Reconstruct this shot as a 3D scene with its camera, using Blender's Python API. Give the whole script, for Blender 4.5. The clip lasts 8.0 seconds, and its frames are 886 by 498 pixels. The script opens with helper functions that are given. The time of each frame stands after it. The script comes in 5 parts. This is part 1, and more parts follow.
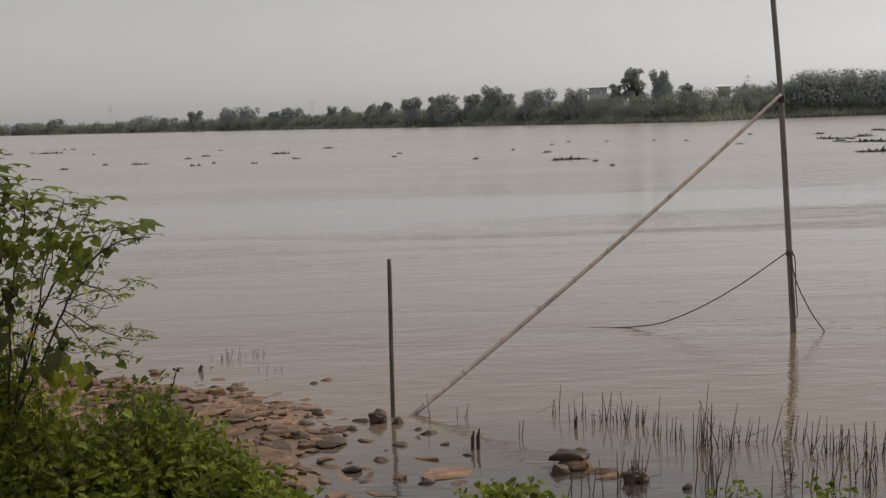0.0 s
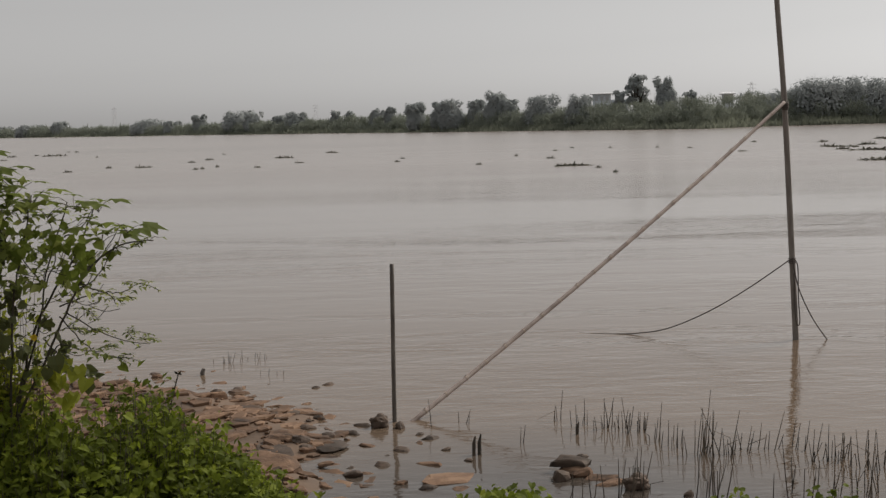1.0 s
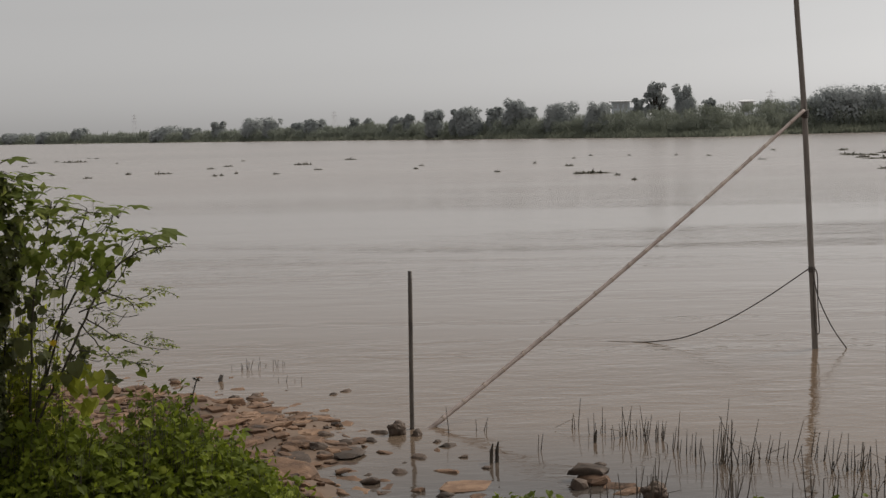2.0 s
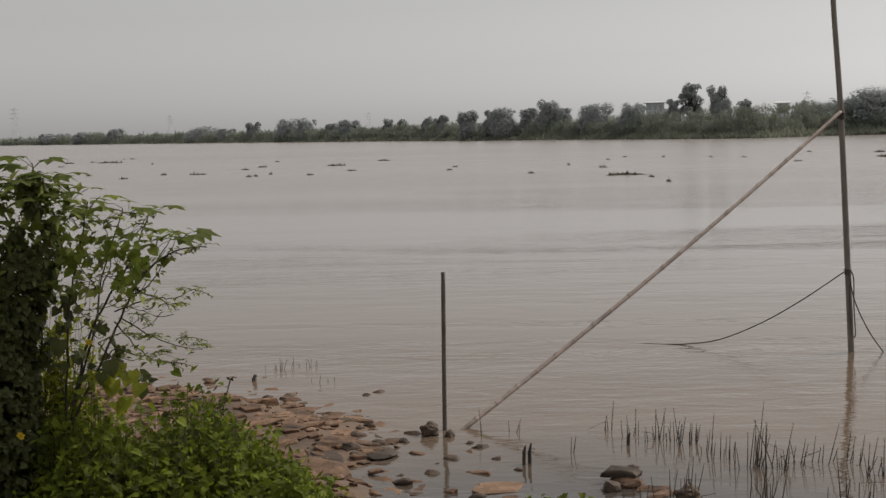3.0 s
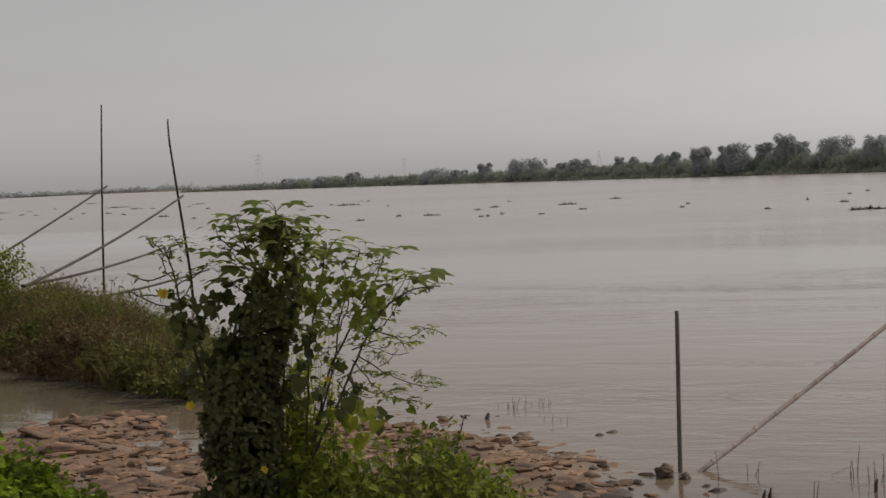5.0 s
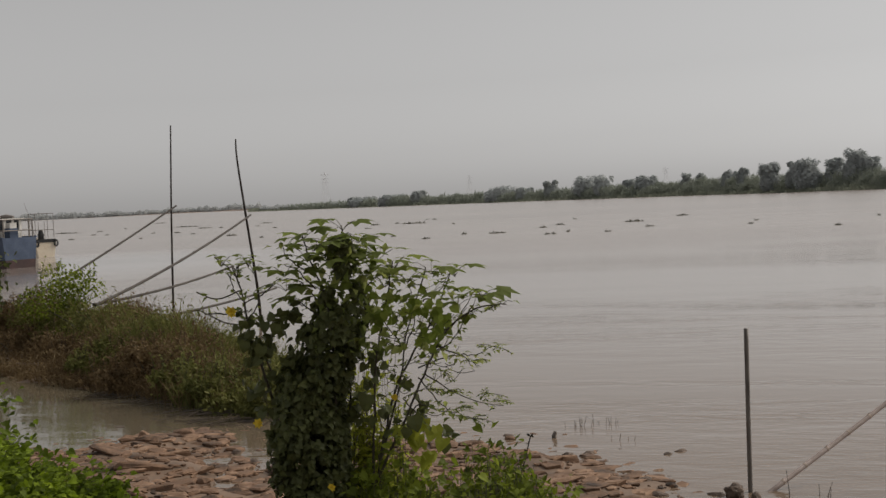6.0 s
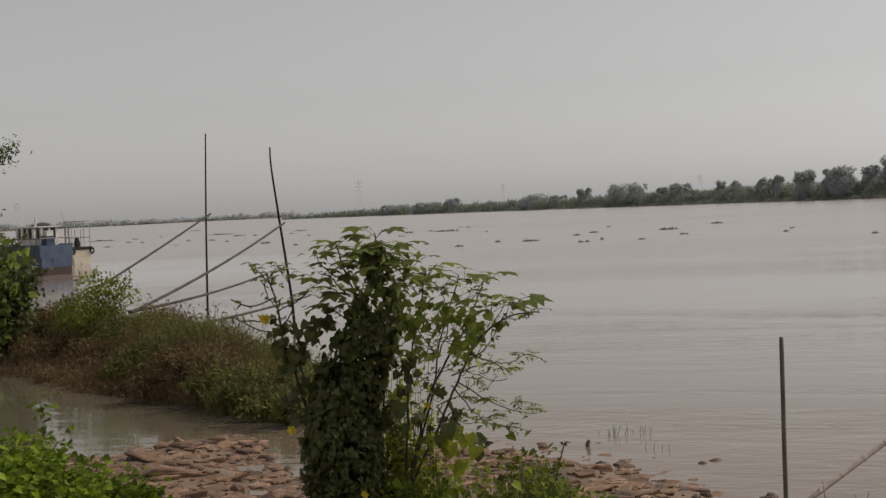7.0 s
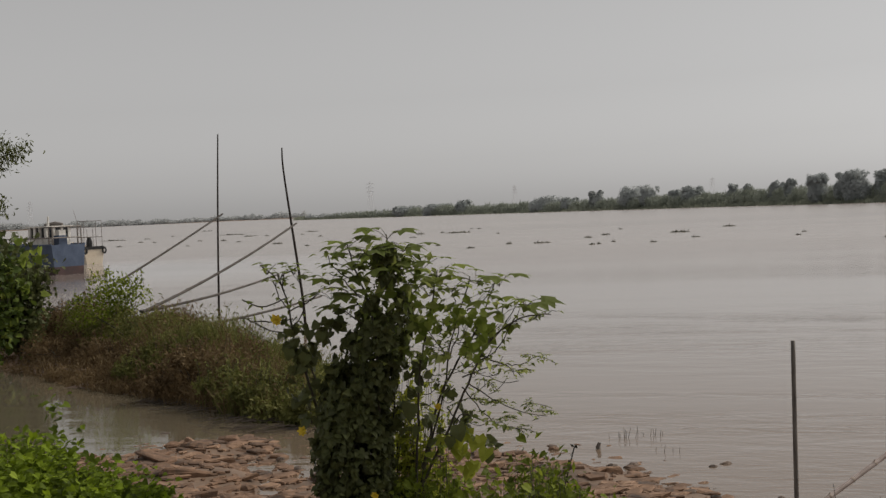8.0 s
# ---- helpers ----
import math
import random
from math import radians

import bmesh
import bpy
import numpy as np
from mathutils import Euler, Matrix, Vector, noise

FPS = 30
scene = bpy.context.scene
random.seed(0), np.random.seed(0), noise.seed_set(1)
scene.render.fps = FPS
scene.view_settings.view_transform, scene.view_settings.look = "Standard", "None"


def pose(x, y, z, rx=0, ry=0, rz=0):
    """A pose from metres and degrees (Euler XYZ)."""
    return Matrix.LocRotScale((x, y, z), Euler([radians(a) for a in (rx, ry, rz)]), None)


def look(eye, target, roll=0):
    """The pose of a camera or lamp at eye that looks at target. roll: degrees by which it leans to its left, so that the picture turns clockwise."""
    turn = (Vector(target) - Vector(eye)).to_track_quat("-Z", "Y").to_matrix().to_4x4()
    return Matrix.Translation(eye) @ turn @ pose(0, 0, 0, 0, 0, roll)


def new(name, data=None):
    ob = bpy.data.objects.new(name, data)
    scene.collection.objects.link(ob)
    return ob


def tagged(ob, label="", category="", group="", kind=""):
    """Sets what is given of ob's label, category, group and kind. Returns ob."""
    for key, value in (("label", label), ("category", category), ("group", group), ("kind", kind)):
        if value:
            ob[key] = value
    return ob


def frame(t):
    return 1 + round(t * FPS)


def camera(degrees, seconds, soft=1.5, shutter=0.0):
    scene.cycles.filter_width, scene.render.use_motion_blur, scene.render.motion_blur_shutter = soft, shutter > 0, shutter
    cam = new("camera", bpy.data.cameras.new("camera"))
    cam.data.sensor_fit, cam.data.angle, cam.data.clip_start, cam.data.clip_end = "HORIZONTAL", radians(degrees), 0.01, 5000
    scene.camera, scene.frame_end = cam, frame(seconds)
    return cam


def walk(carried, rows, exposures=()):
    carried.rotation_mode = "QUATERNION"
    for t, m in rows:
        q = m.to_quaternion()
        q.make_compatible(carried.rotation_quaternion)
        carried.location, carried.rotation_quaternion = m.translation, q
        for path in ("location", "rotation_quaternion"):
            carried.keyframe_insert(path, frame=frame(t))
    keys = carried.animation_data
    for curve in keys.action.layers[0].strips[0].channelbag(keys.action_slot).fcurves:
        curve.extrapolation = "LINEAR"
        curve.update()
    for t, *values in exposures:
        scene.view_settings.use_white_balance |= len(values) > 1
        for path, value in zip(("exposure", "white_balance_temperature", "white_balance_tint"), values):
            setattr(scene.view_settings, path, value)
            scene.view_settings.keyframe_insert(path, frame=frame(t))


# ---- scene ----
# Camera: stands on the bank, 3 m above the river, and pans to the left.
cam = camera(37.65, 8.0, soft=1.4, shutter=0.3)
EYE = (0.0, 0.0, 3.0)
TURNS = [  # seconds, yaw, pitch, roll
    (0, 0.026, -5.836, -1.873),
    (0.5, 0.067, -5.749, -1.649),
    (1, 0.138, -5.606, -1.486),
    (1.5, 0.347, -5.365, -1.438),
    (1.7, 0.538, -5.295, -1.385),
    (2.8, 2.098, -5.228, -1.343),
    (3, 2.407, -5.185, -1.287),
    (3.5, 4.805, -4.876, -1.660),
    (4, 7.304, -4.383, -1.935),
    (4.5, 10.044, -3.711, -2.296),
    (4.7, 11.173, -3.471, -2.401),
    (5.8, 14.930, -2.387, -2.607),
    (6, 15.415, -2.222, -2.801),
    (6.5, 16.319, -1.907, -2.869),
    (7, 16.867, -1.807, -2.798),
    (7.5, 17.161, -1.741, -2.681),
    (8, 17.361, -1.718, -2.506),
]
walk(cam, [(t, pose(*EYE, 90 + p, 0, y) @ pose(0, 0, 0, 0, 0, r)) for t, y, p, r in TURNS],
     exposures=[(0, 0.0), (3, 0.0), (4, -0.03), (4.6, -0.03), (5.8, 0.04), (8, 0.04)])

# ---- light: a bright grey overcast, sun veiled on the right ----
SUN_AZ, SUN_EL = radians(55), radians(40)  # to the right of straight ahead
world = bpy.data.worlds.new("overcast_sky")
scene.world = world
world.use_nodes = True
wn, wl = world.node_tree.nodes, world.node_tree.links
sky = wn.new("ShaderNodeTexSky")
sky.sky_type, sky.sun_disc = "NISHITA", False
sky.sun_elevation, sky.sun_rotation = SUN_EL, SUN_AZ
sky.air_density, sky.dust_density, sky.ozone_density = 1.0, 1.8, 1.0
grey = wn.new("ShaderNodeHueSaturation")
grey.inputs["Saturation"].default_value = 0.05
wl.new(sky.outputs["Color"], grey.inputs["Color"])
veil = wn.new("ShaderNodeMix")
veil.data_type = "RGBA"
veil.inputs["Factor"].default_value = 0.45
veil.inputs["B"].default_value = (4.0, 3.86, 3.78, 1)
wl.new(grey.outputs["Color"], veil.inputs["A"])
# an overcast dome: pale haze along the horizon, brighter cloud overhead
dome = wn.new("ShaderNodeTexCoord")
upward = wn.new("ShaderNodeSeparateXYZ")
wl.new(dome.outputs["Generated"], upward.inputs["Vector"])
def dome_step(z0, z1, a, c):
    step = wn.new("ShaderNodeMapRange")
    step.interpolation_type = "SMOOTHSTEP"
    for key, value in (("From Min", z0), ("From Max", z1), ("To Min", a), ("To Max", c)):
        step.inputs[key].default_value = value
    wl.new(upward.outputs["Z"], step.inputs["Value"])
    return step.outputs["Result"]


lift = wn.new("ShaderNodeMath")
lift.operation = "MULTIPLY"
wl.new(dome_step(-0.02, 0.2, 1.2, 0.96), lift.inputs[0])
wl.new(dome_step(0.12, 0.8, 1.0, 1.23), lift.inputs[1])
shade = wn.new("ShaderNodeVectorMath")
shade.operation = "SCALE"
wl.new(veil.outputs["Result"], shade.inputs[0])
wl.new(lift.outputs["Value"], shade.inputs["Scale"])
wl.new(shade.outputs["Vector"], wn["Background"].inputs["Color"])
wn["Background"].inputs["Strength"].default_value = 0.0985

sun = new("sun", bpy.data.lights.new("sun", "SUN"))
sun.data.energy, sun.data.angle, sun.data.color = 2.5, radians(24), (1.0, 0.92, 0.81)
sun.matrix_world = look((0, 0, 0), (-math.sin(SUN_AZ) * math.cos(SUN_EL), -math.cos(SUN_AZ) * math.cos(SUN_EL), -math.sin(SUN_EL)))


# ---- materials ----
def material(name):
    m = bpy.data.materials.new(name)
    m.use_nodes = True
    return m, m.node_tree.nodes, m.node_tree.links, m.node_tree.nodes["Principled BSDF"]


def ramp(nodes, stops):
    r = nodes.new("ShaderNodeValToRGB")
    while len(r.color_ramp.elements) < len(stops):
        r.color_ramp.elements.new(0.5)
    for e, (p, c) in zip(r.color_ramp.elements, stops):
        e.position, e.color = p, (*c, 1)
    return r


def mottled(name, stops, scale=4.0, rough=0.85, bump=0.3, fine=40.0, stretch=(1, 1, 1), island=0.0, own=False, depth=0.02):
    """A rough surface with two scales of noise; island: how far each loose piece differs; own: object coordinates."""
    m, n, l, b = material(name)
    tc = n.new("ShaderNodeTexCoord")
    mp = n.new("ShaderNodeMapping")
    mp.inputs["Scale"].default_value = stretch
    geo = n.new("ShaderNodeNewGeometry")
    l.new(tc.outputs["Object"] if own else geo.outputs["Position"], mp.inputs["Vector"])
    big, small = n.new("ShaderNodeTexNoise"), n.new("ShaderNodeTexNoise")
    big.inputs["Scale"].default_value, small.inputs["Scale"].default_value = scale, fine
    big.inputs["Detail"].default_value = small.inputs["Detail"].default_value = 5
    for t in (big, small):
        l.new(mp.outputs["Vector"], t.inputs["Vector"])
    mix = n.new("ShaderNodeMath")
    mix.operation = "MULTIPLY_ADD"
    mix.inputs[1].default_value = 0.35
    l.new(small.outputs["Fac"], mix.inputs[0])
    off = n.new("ShaderNodeMath")
    off.operation = "MULTIPLY_ADD"
    off.inputs[1].default_value, off.inputs[2].default_value = 1.0, -0.17
    l.new(big.outputs["Fac"], off.inputs[0])
    l.new(off.outputs[0], mix.inputs[2])
    value = mix.outputs[0]
    if island:
        info = n.new("ShaderNodeObjectInfo")
        both = n.new("ShaderNodeMath")
        both.operation = "ADD"
        l.new(geo.outputs["Random Per Island"], both.inputs[0])
        l.new(info.outputs["Random"], both.inputs[1])
        wrap = n.new("ShaderNodeMath")
        wrap.operation = "FRACT"
        l.new(both.outputs[0], wrap.inputs[0])
        shift = n.new("ShaderNodeMath")
        shift.operation = "MULTIPLY_ADD"
        shift.inputs[1].default_value = island
        l.new(wrap.outputs[0], shift.inputs[0])
        sub = n.new("ShaderNodeMath")
        sub.operation = "SUBTRACT"
        sub.inputs[1].default_value = island / 2
        l.new(value, sub.inputs[0])
        l.new(sub.outputs[0], shift.inputs[2])
        value = shift.outputs[0]
    r = ramp(n, stops)
    l.new(value, r.inputs["Fac"])
    l.new(r.outputs["Color"], b.inputs["Base Color"])
    b.inputs["Roughness"].default_value = rough
    if bump:
        bp = n.new("ShaderNodeBump")
        bp.inputs["Strength"].default_value, bp.inputs["Distance"].default_value = bump, depth
        l.new(mix.outputs[0], bp.inputs["Height"])
        l.new(bp.outputs["Normal"], b.inputs["Normal"])
    return m


def leafy(name, stops, translucent=0.25, rough=0.55):
    """Leaves: every leaf its own tone, with light coming through."""
    m, n, l, b = material(name)
    geo = n.new("ShaderNodeNewGeometry")
    ns = n.new("ShaderNodeTexNoise")
    ns.inputs["Scale"].default_value = 1.3
    l.new(geo.outputs["Position"], ns.inputs["Vector"])
    add = n.new("ShaderNodeMath")
    add.operation = "MULTIPLY_ADD"
    add.inputs[1].default_value = 0.6
    l.new(geo.outputs["Random Per Island"], add.inputs[0])
    half = n.new("ShaderNodeMath")
    half.operation = "MULTIPLY_ADD"
    half.inputs[1].default_value, half.inputs[2].default_value = 0.9, -0.25
    l.new(ns.outputs["Fac"], half.inputs[0])
    l.new(half.outputs[0], add.inputs[2])
    r = ramp(n, stops)
    l.new(add.outputs[0], r.inputs["Fac"])
    l.new(r.outputs["Color"], b.inputs["Base Color"])
    b.inputs["Roughness"].default_value = rough + 0.1
    b.inputs["Specular IOR Level"].default_value = 0.25
    if translucent:
        tr = n.new("ShaderNodeBsdfTranslucent")
        l.new(r.outputs["Color"], tr.inputs["Color"])
        mx = n.new("ShaderNodeMixShader")
        mx.inputs["Fac"].default_value = translucent
        l.new(b.outputs["BSDF"], mx.inputs[1])
        l.new(tr.outputs["BSDF"], mx.inputs[2])
        l.new(mx.outputs["Shader"], n["Material Output"].inputs["Surface"])
    return m


def plain(name, colour, rough=0.6, metallic=0.0):
    return mottled(name, [(0.25, [c * 0.72 for c in colour]), (0.7, [min(1, c * 1.15) for c in colour])], 6, rough, 0.15, 60, own=True)


def river_water():
    m, n, l, b = material("muddy_water")
    geo = n.new("ShaderNodeNewGeometry")

    def scaled(x, y):
        mp = n.new("ShaderNodeMapping")
        mp.inputs["Scale"].default_value = (x, y, 1.0)
        l.new(geo.outputs["Position"], mp.inputs["Vector"])
        return mp.outputs["Vector"]

    def waves(vector, scale, detail, distortion=0.4):
        t = n.new("ShaderNodeTexNoise")
        t.inputs["Scale"].default_value, t.inputs["Detail"].default_value, t.inputs["Distortion"].default_value = scale, detail, distortion
        l.new(vector, t.inputs["Vector"])
        return t.outputs["Fac"]

    def spread(value, a, c, lo, hi):
        r = n.new("ShaderNodeMapRange")
        for key, v in (("From Min", a), ("From Max", c), ("To Min", lo), ("To Max", hi)):
            r.inputs[key].default_value = v
        l.new(value, r.inputs["Value"])
        return r.outputs["Result"]

    def calc(op, a, c):
        k = n.new("ShaderNodeMath")
        k.operation = op
        for i, v in enumerate((a, c)):
            if isinstance(v, (int, float)):
                k.inputs[i].default_value = v
            else:
                l.new(v, k.inputs[i])
        return k.outputs[0]

    # the sheltered inlet behind the spit lies still, its colour darkened for the spit's reflection
    near = n.new("ShaderNodeVectorMath")
    near.operation = "DISTANCE"
    near.inputs[1].default_value = (-15.0, 16.5, 0)
    l.new(geo.outputs["Position"], near.inputs[0])
    still = spread(near.outputs["Value"], 5.5, 10.0, 0.0, 1.0)
    silt = ramp(n, [(0.3, (0.145, 0.104, 0.072)), (0.7, (0.174, 0.126, 0.09))])
    l.new(waves(scaled(0.35, 1.0), 0.05, 4), silt.inputs["Fac"])
    # paler with distance from the camera: far sky sheen put into the water colour
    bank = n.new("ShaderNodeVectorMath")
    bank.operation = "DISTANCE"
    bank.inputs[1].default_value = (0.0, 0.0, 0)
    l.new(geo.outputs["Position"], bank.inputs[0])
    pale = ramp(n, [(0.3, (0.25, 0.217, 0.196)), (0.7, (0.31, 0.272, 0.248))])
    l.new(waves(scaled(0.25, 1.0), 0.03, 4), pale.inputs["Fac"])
    far_sheen = n.new("ShaderNodeMix")
    far_sheen.data_type = "RGBA"
    l.new(spread(bank.outputs["Value"], 16, 95, 0.0, 1.0), far_sheen.inputs["Factor"])
    l.new(silt.outputs["Color"], far_sheen.inputs["A"])
    l.new(pale.outputs["Color"], far_sheen.inputs["B"])
    # over the mud flat among the stones it is only a hand deep;
    # colour darkened for the mud below and for weaker sky reflection
    flat = n.new("ShaderNodeVectorMath")
    flat.operation = "DISTANCE"
    flat.inputs[1].default_value = (0.6, 8.6, 0)
    l.new(geo.outputs["Position"], flat.inputs[0])
    shallow = spread(flat.outputs["Value"], 2.0, 4.6, 0.0, 1.0)
    mud = n.new("ShaderNodeMix")
    mud.data_type = "RGBA"
    mud.inputs["A"].default_value = (0.074, 0.062, 0.053, 1)
    l.new(shallow, mud.inputs["Factor"])
    l.new(far_sheen.outputs["Result"], mud.inputs["B"])
    mix = n.new("ShaderNodeMix")
    mix.data_type = "RGBA"
    mix.inputs["A"].default_value = (0.115, 0.098, 0.068, 1)
    l.new(still, mix.inputs["Factor"])
    l.new(mud.outputs["Result"], mix.inputs["B"])
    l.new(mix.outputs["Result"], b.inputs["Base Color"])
    b.inputs["IOR"].default_value = 1.33
    b.inputs["Specular IOR Level"].default_value = 0.62
    long_, short = scaled(0.3, 1.0), scaled(0.45, 1.0)
    total = calc("ADD", calc("ADD", calc("MULTIPLY", waves(long_, 0.5, 3), 0.6), calc("MULTIPLY", waves(short, 2.4, 3), 0.24)), calc("MULTIPLY", waves(short, 9.0, 3), 0.08))
    # calmer and rougher stretches drift over the river
    lull = spread(waves(scaled(0.16, 1.0), 0.13, 5, 1.2), 0.43, 0.64, 0.1, 1.0)
    ruffle = calc("MULTIPLY", lull, calc("ADD", calc("MULTIPLY", still, 0.62), 0.38))
    # rougher away from the camera's bank, fitted so far reflections fade in view
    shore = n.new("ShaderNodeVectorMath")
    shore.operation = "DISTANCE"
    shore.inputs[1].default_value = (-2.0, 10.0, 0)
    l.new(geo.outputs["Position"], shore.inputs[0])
    # smoother disc of water round the moored boats, placed so their hulls reflect in view
    moored = n.new("ShaderNodeVectorMath")
    moored.operation = "DISTANCE"
    moored.inputs[1].default_value = (-45.7, 70.4, 0)
    l.new(geo.outputs["Position"], moored.inputs[0])
    boat_calm = spread(moored.outputs["Value"], 9, 26, 0.3, 1.0)
    ruffle = calc("MULTIPLY", ruffle, boat_calm)
    far_rough = spread(shore.outputs["Value"], 12, 75, 0.06, 0.23)
    l.new(calc("MULTIPLY", calc("MULTIPLY", far_rough, boat_calm), calc("ADD", calc("MULTIPLY", still, 0.6), 0.4)), b.inputs["Roughness"])
    bp = n.new("ShaderNodeBump")
    bp.inputs["Distance"].default_value = 0.14
    l.new(ruffle, bp.inputs["Strength"])
    l.new(total, bp.inputs["Height"])
    l.new(bp.outputs["Normal"], b.inputs["Normal"])
    return m


M_WATER = river_water()
M_MUD = mottled("wet_mud_bank", [(0.25, (0.07, 0.047, 0.032)), (0.5, (0.14, 0.092, 0.061)), (0.75, (0.2, 0.132, 0.088))], 1.2, 0.7, 0.6, 18)
M_STONE = mottled("tan_laterite_stone", [(0.2, (0.04, 0.025, 0.017)), (0.4, (0.118, 0.067, 0.039)), (0.62, (0.19, 0.11, 0.065)), (0.9, (0.3, 0.19, 0.12))], 5.0, 0.85, 1.0, 34, island=0.4, own=True)
M_WETSTONE = mottled("dark_wet_stone", [(0.25, (0.035, 0.024, 0.017)), (0.6, (0.09, 0.06, 0.042)), (0.85, (0.15, 0.1, 0.07))], 3.0, 0.75, 0.5, 34, island=0.3, own=True)
M_BAMBOO = mottled("weathered_bamboo", [(0.2, (0.15, 0.112, 0.097)), (0.5, (0.34, 0.272, 0.243)), (0.8, (0.52, 0.435, 0.395))], 5, 0.6, 0.2, 50, stretch=(1, 1, 1))
M_NODE = plain("bamboo_node", (0.33, 0.26, 0.21))
M_POST = mottled("grey_weathered_wood", [(0.2, (0.045, 0.038, 0.033)), (0.5, (0.115, 0.10, 0.088)), (0.85, (0.21, 0.19, 0.17))], 4, 0.7, 0.4, 40, stretch=(6, 6, 0.8))
M_GREYPOLE = mottled("pale_grey_weathered_wood", [(0.2, (0.09, 0.078, 0.068)), (0.5, (0.19, 0.17, 0.152)), (0.85, (0.31, 0.285, 0.26))], 4, 0.7, 0.4, 40, stretch=(6, 6, 0.8))
M_DARKPOLE = mottled("dark_bamboo", [(0.2, (0.016, 0.013, 0.011)), (0.6, (0.036, 0.029, 0.024)), (0.85, (0.075, 0.06, 0.05))], 3, 0.85, 0.2, 30)
M_SLANTPOLE = mottled("grey_brown_bamboo", [(0.2, (0.034, 0.028, 0.024)), (0.6, (0.068, 0.058, 0.05)), (0.85, (0.12, 0.1, 0.088))], 3, 0.8, 0.2, 30)
M_DARKPOLE.node_tree.nodes["Principled BSDF"].inputs["Specular IOR Level"].default_value = 0.15
M_ROPE = plain("grey_rope", (0.08, 0.068, 0.06), 0.9)
M_REED = mottled("dead_reed", [(0.2, (0.025, 0.02, 0.015)), (0.5, (0.07, 0.055, 0.04)), (0.85, (0.16, 0.125, 0.09))], 3, 0.75, 0, 30, island=0.5)
M_BARK = mottled("brown_bark", [(0.3, (0.03, 0.024, 0.018)), (0.7, (0.10, 0.08, 0.06))], 6, 0.85, 0.4, 40)
M_TWIG = mottled("green_brown_twig", [(0.3, (0.025, 0.02, 0.013)), (0.7, (0.065, 0.055, 0.034))], 6, 0.7, 0.2, 40)
M_SENNA = leafy("senna_leaf", [(0.0, (0.075, 0.098, 0.026)), (0.4, (0.17, 0.21, 0.052)), (0.7, (0.32, 0.355, 0.1)), (1.0, (0.5, 0.52, 0.22))], 0.58)
M_VINE = leafy("dark_vine_leaf", [(0.0, (0.052, 0.06, 0.024)), (0.6, (0.1, 0.113, 0.04)), (0.95, (0.15, 0.168, 0.06)), (1.0, (0.25, 0.26, 0.13))], 0.33, 0.4)
M_WEED = leafy("low_shrub_leaf", [(0.0, (0.045, 0.06, 0.006)), (0.4, (0.115, 0.147, 0.015)), (0.75, (0.21, 0.258, 0.027)), (1.0, (0.4, 0.435, 0.068))], 0.5)
M_CREEP = leafy("bright_creeper_leaf", [(0.0, (0.03, 0.044, 0.004)), (0.4, (0.118, 0.166, 0.01)), (0.72, (0.235, 0.32, 0.018)), (1.0, (0.43, 0.53, 0.06))], 0.5)
M_DRYGRASS = leafy("brown_sedge", [(0.0, (0.055, 0.038, 0.019)), (0.4, (0.125, 0.084, 0.042)), (0.75, (0.185, 0.13, 0.066)), (1.0, (0.29, 0.22, 0.125))], 0.4, 0.7)
M_GREENGRASS = leafy("green_marsh_grass", [(0.0, (0.06, 0.068, 0.02)), (0.45, (0.13, 0.136, 0.038)), (0.8, (0.2, 0.198, 0.06)), (1.0, (0.33, 0.31, 0.14))], 0.4, 0.65)
# brighter leaf copy; on the shrub it stands in for light shining through
M_BRIGHTLEAF = leafy("bright_yellow_green_leaf", [(0.0, (0.1, 0.135, 0.022)), (0.5, (0.21, 0.27, 0.045)), (1.0, (0.36, 0.42, 0.1))], 0.6)
M_OLDLEAF = leafy("yellowing_leaf", [(0.0, (0.16, 0.19, 0.025)), (0.5, (0.33, 0.36, 0.045)), (1.0, (0.56, 0.55, 0.09))], 0.6)
M_BIGLEAF = leafy("broad_leaf", [(0.0, (0.03, 0.045, 0.012)), (0.5, (0.07, 0.105, 0.02)), (0.85, (0.16, 0.20, 0.03)), (1.0, (0.27, 0.29, 0.05))], 0.3)
# far-bank foliage: distance haze is put into these pale grey base colours
M_TREELEAF = leafy("hazed_bank_tree_leaf", [(0.0, (0.35, 0.374, 0.374)), (0.5, (0.375, 0.398, 0.395)), (1.0, (0.4, 0.423, 0.415))], 0.3, 0.85)
M_FARLEAF = leafy("hazed_far_tree_leaf", [(0.0, (0.39, 0.413, 0.413)), (0.5, (0.41, 0.433, 0.43)), (1.0, (0.43, 0.45, 0.442))], 0.3, 0.9)
M_FARGRASS = leafy("hazed_bank_grass", [(0.0, (0.23, 0.25, 0.2)), (0.5, (0.25, 0.268, 0.21)), (1.0, (0.28, 0.295, 0.23))], 0.5, 0.85)
M_THICKET = leafy("hazed_thicket_leaf", [(0.0, (0.24, 0.265, 0.226)), (0.5, (0.262, 0.285, 0.236)), (1.0, (0.295, 0.314, 0.252))], 0.35, 0.85)
M_HAZYLEAF = leafy("haze_tinted_tree_leaf", [(0.0, (0.46, 0.48, 0.485)), (0.5, (0.48, 0.495, 0.5)), (1.0, (0.5, 0.51, 0.51))], 0.5, 0.9)
# house colours are lightened too, haze painted into wall, roof and panes
M_FARWALL = plain("hazed_blue_grey_plaster", (0.6, 0.65, 0.7), 0.85)
M_FARROOF = plain("hazed_tin_roof", (0.72, 0.73, 0.75), 0.7)
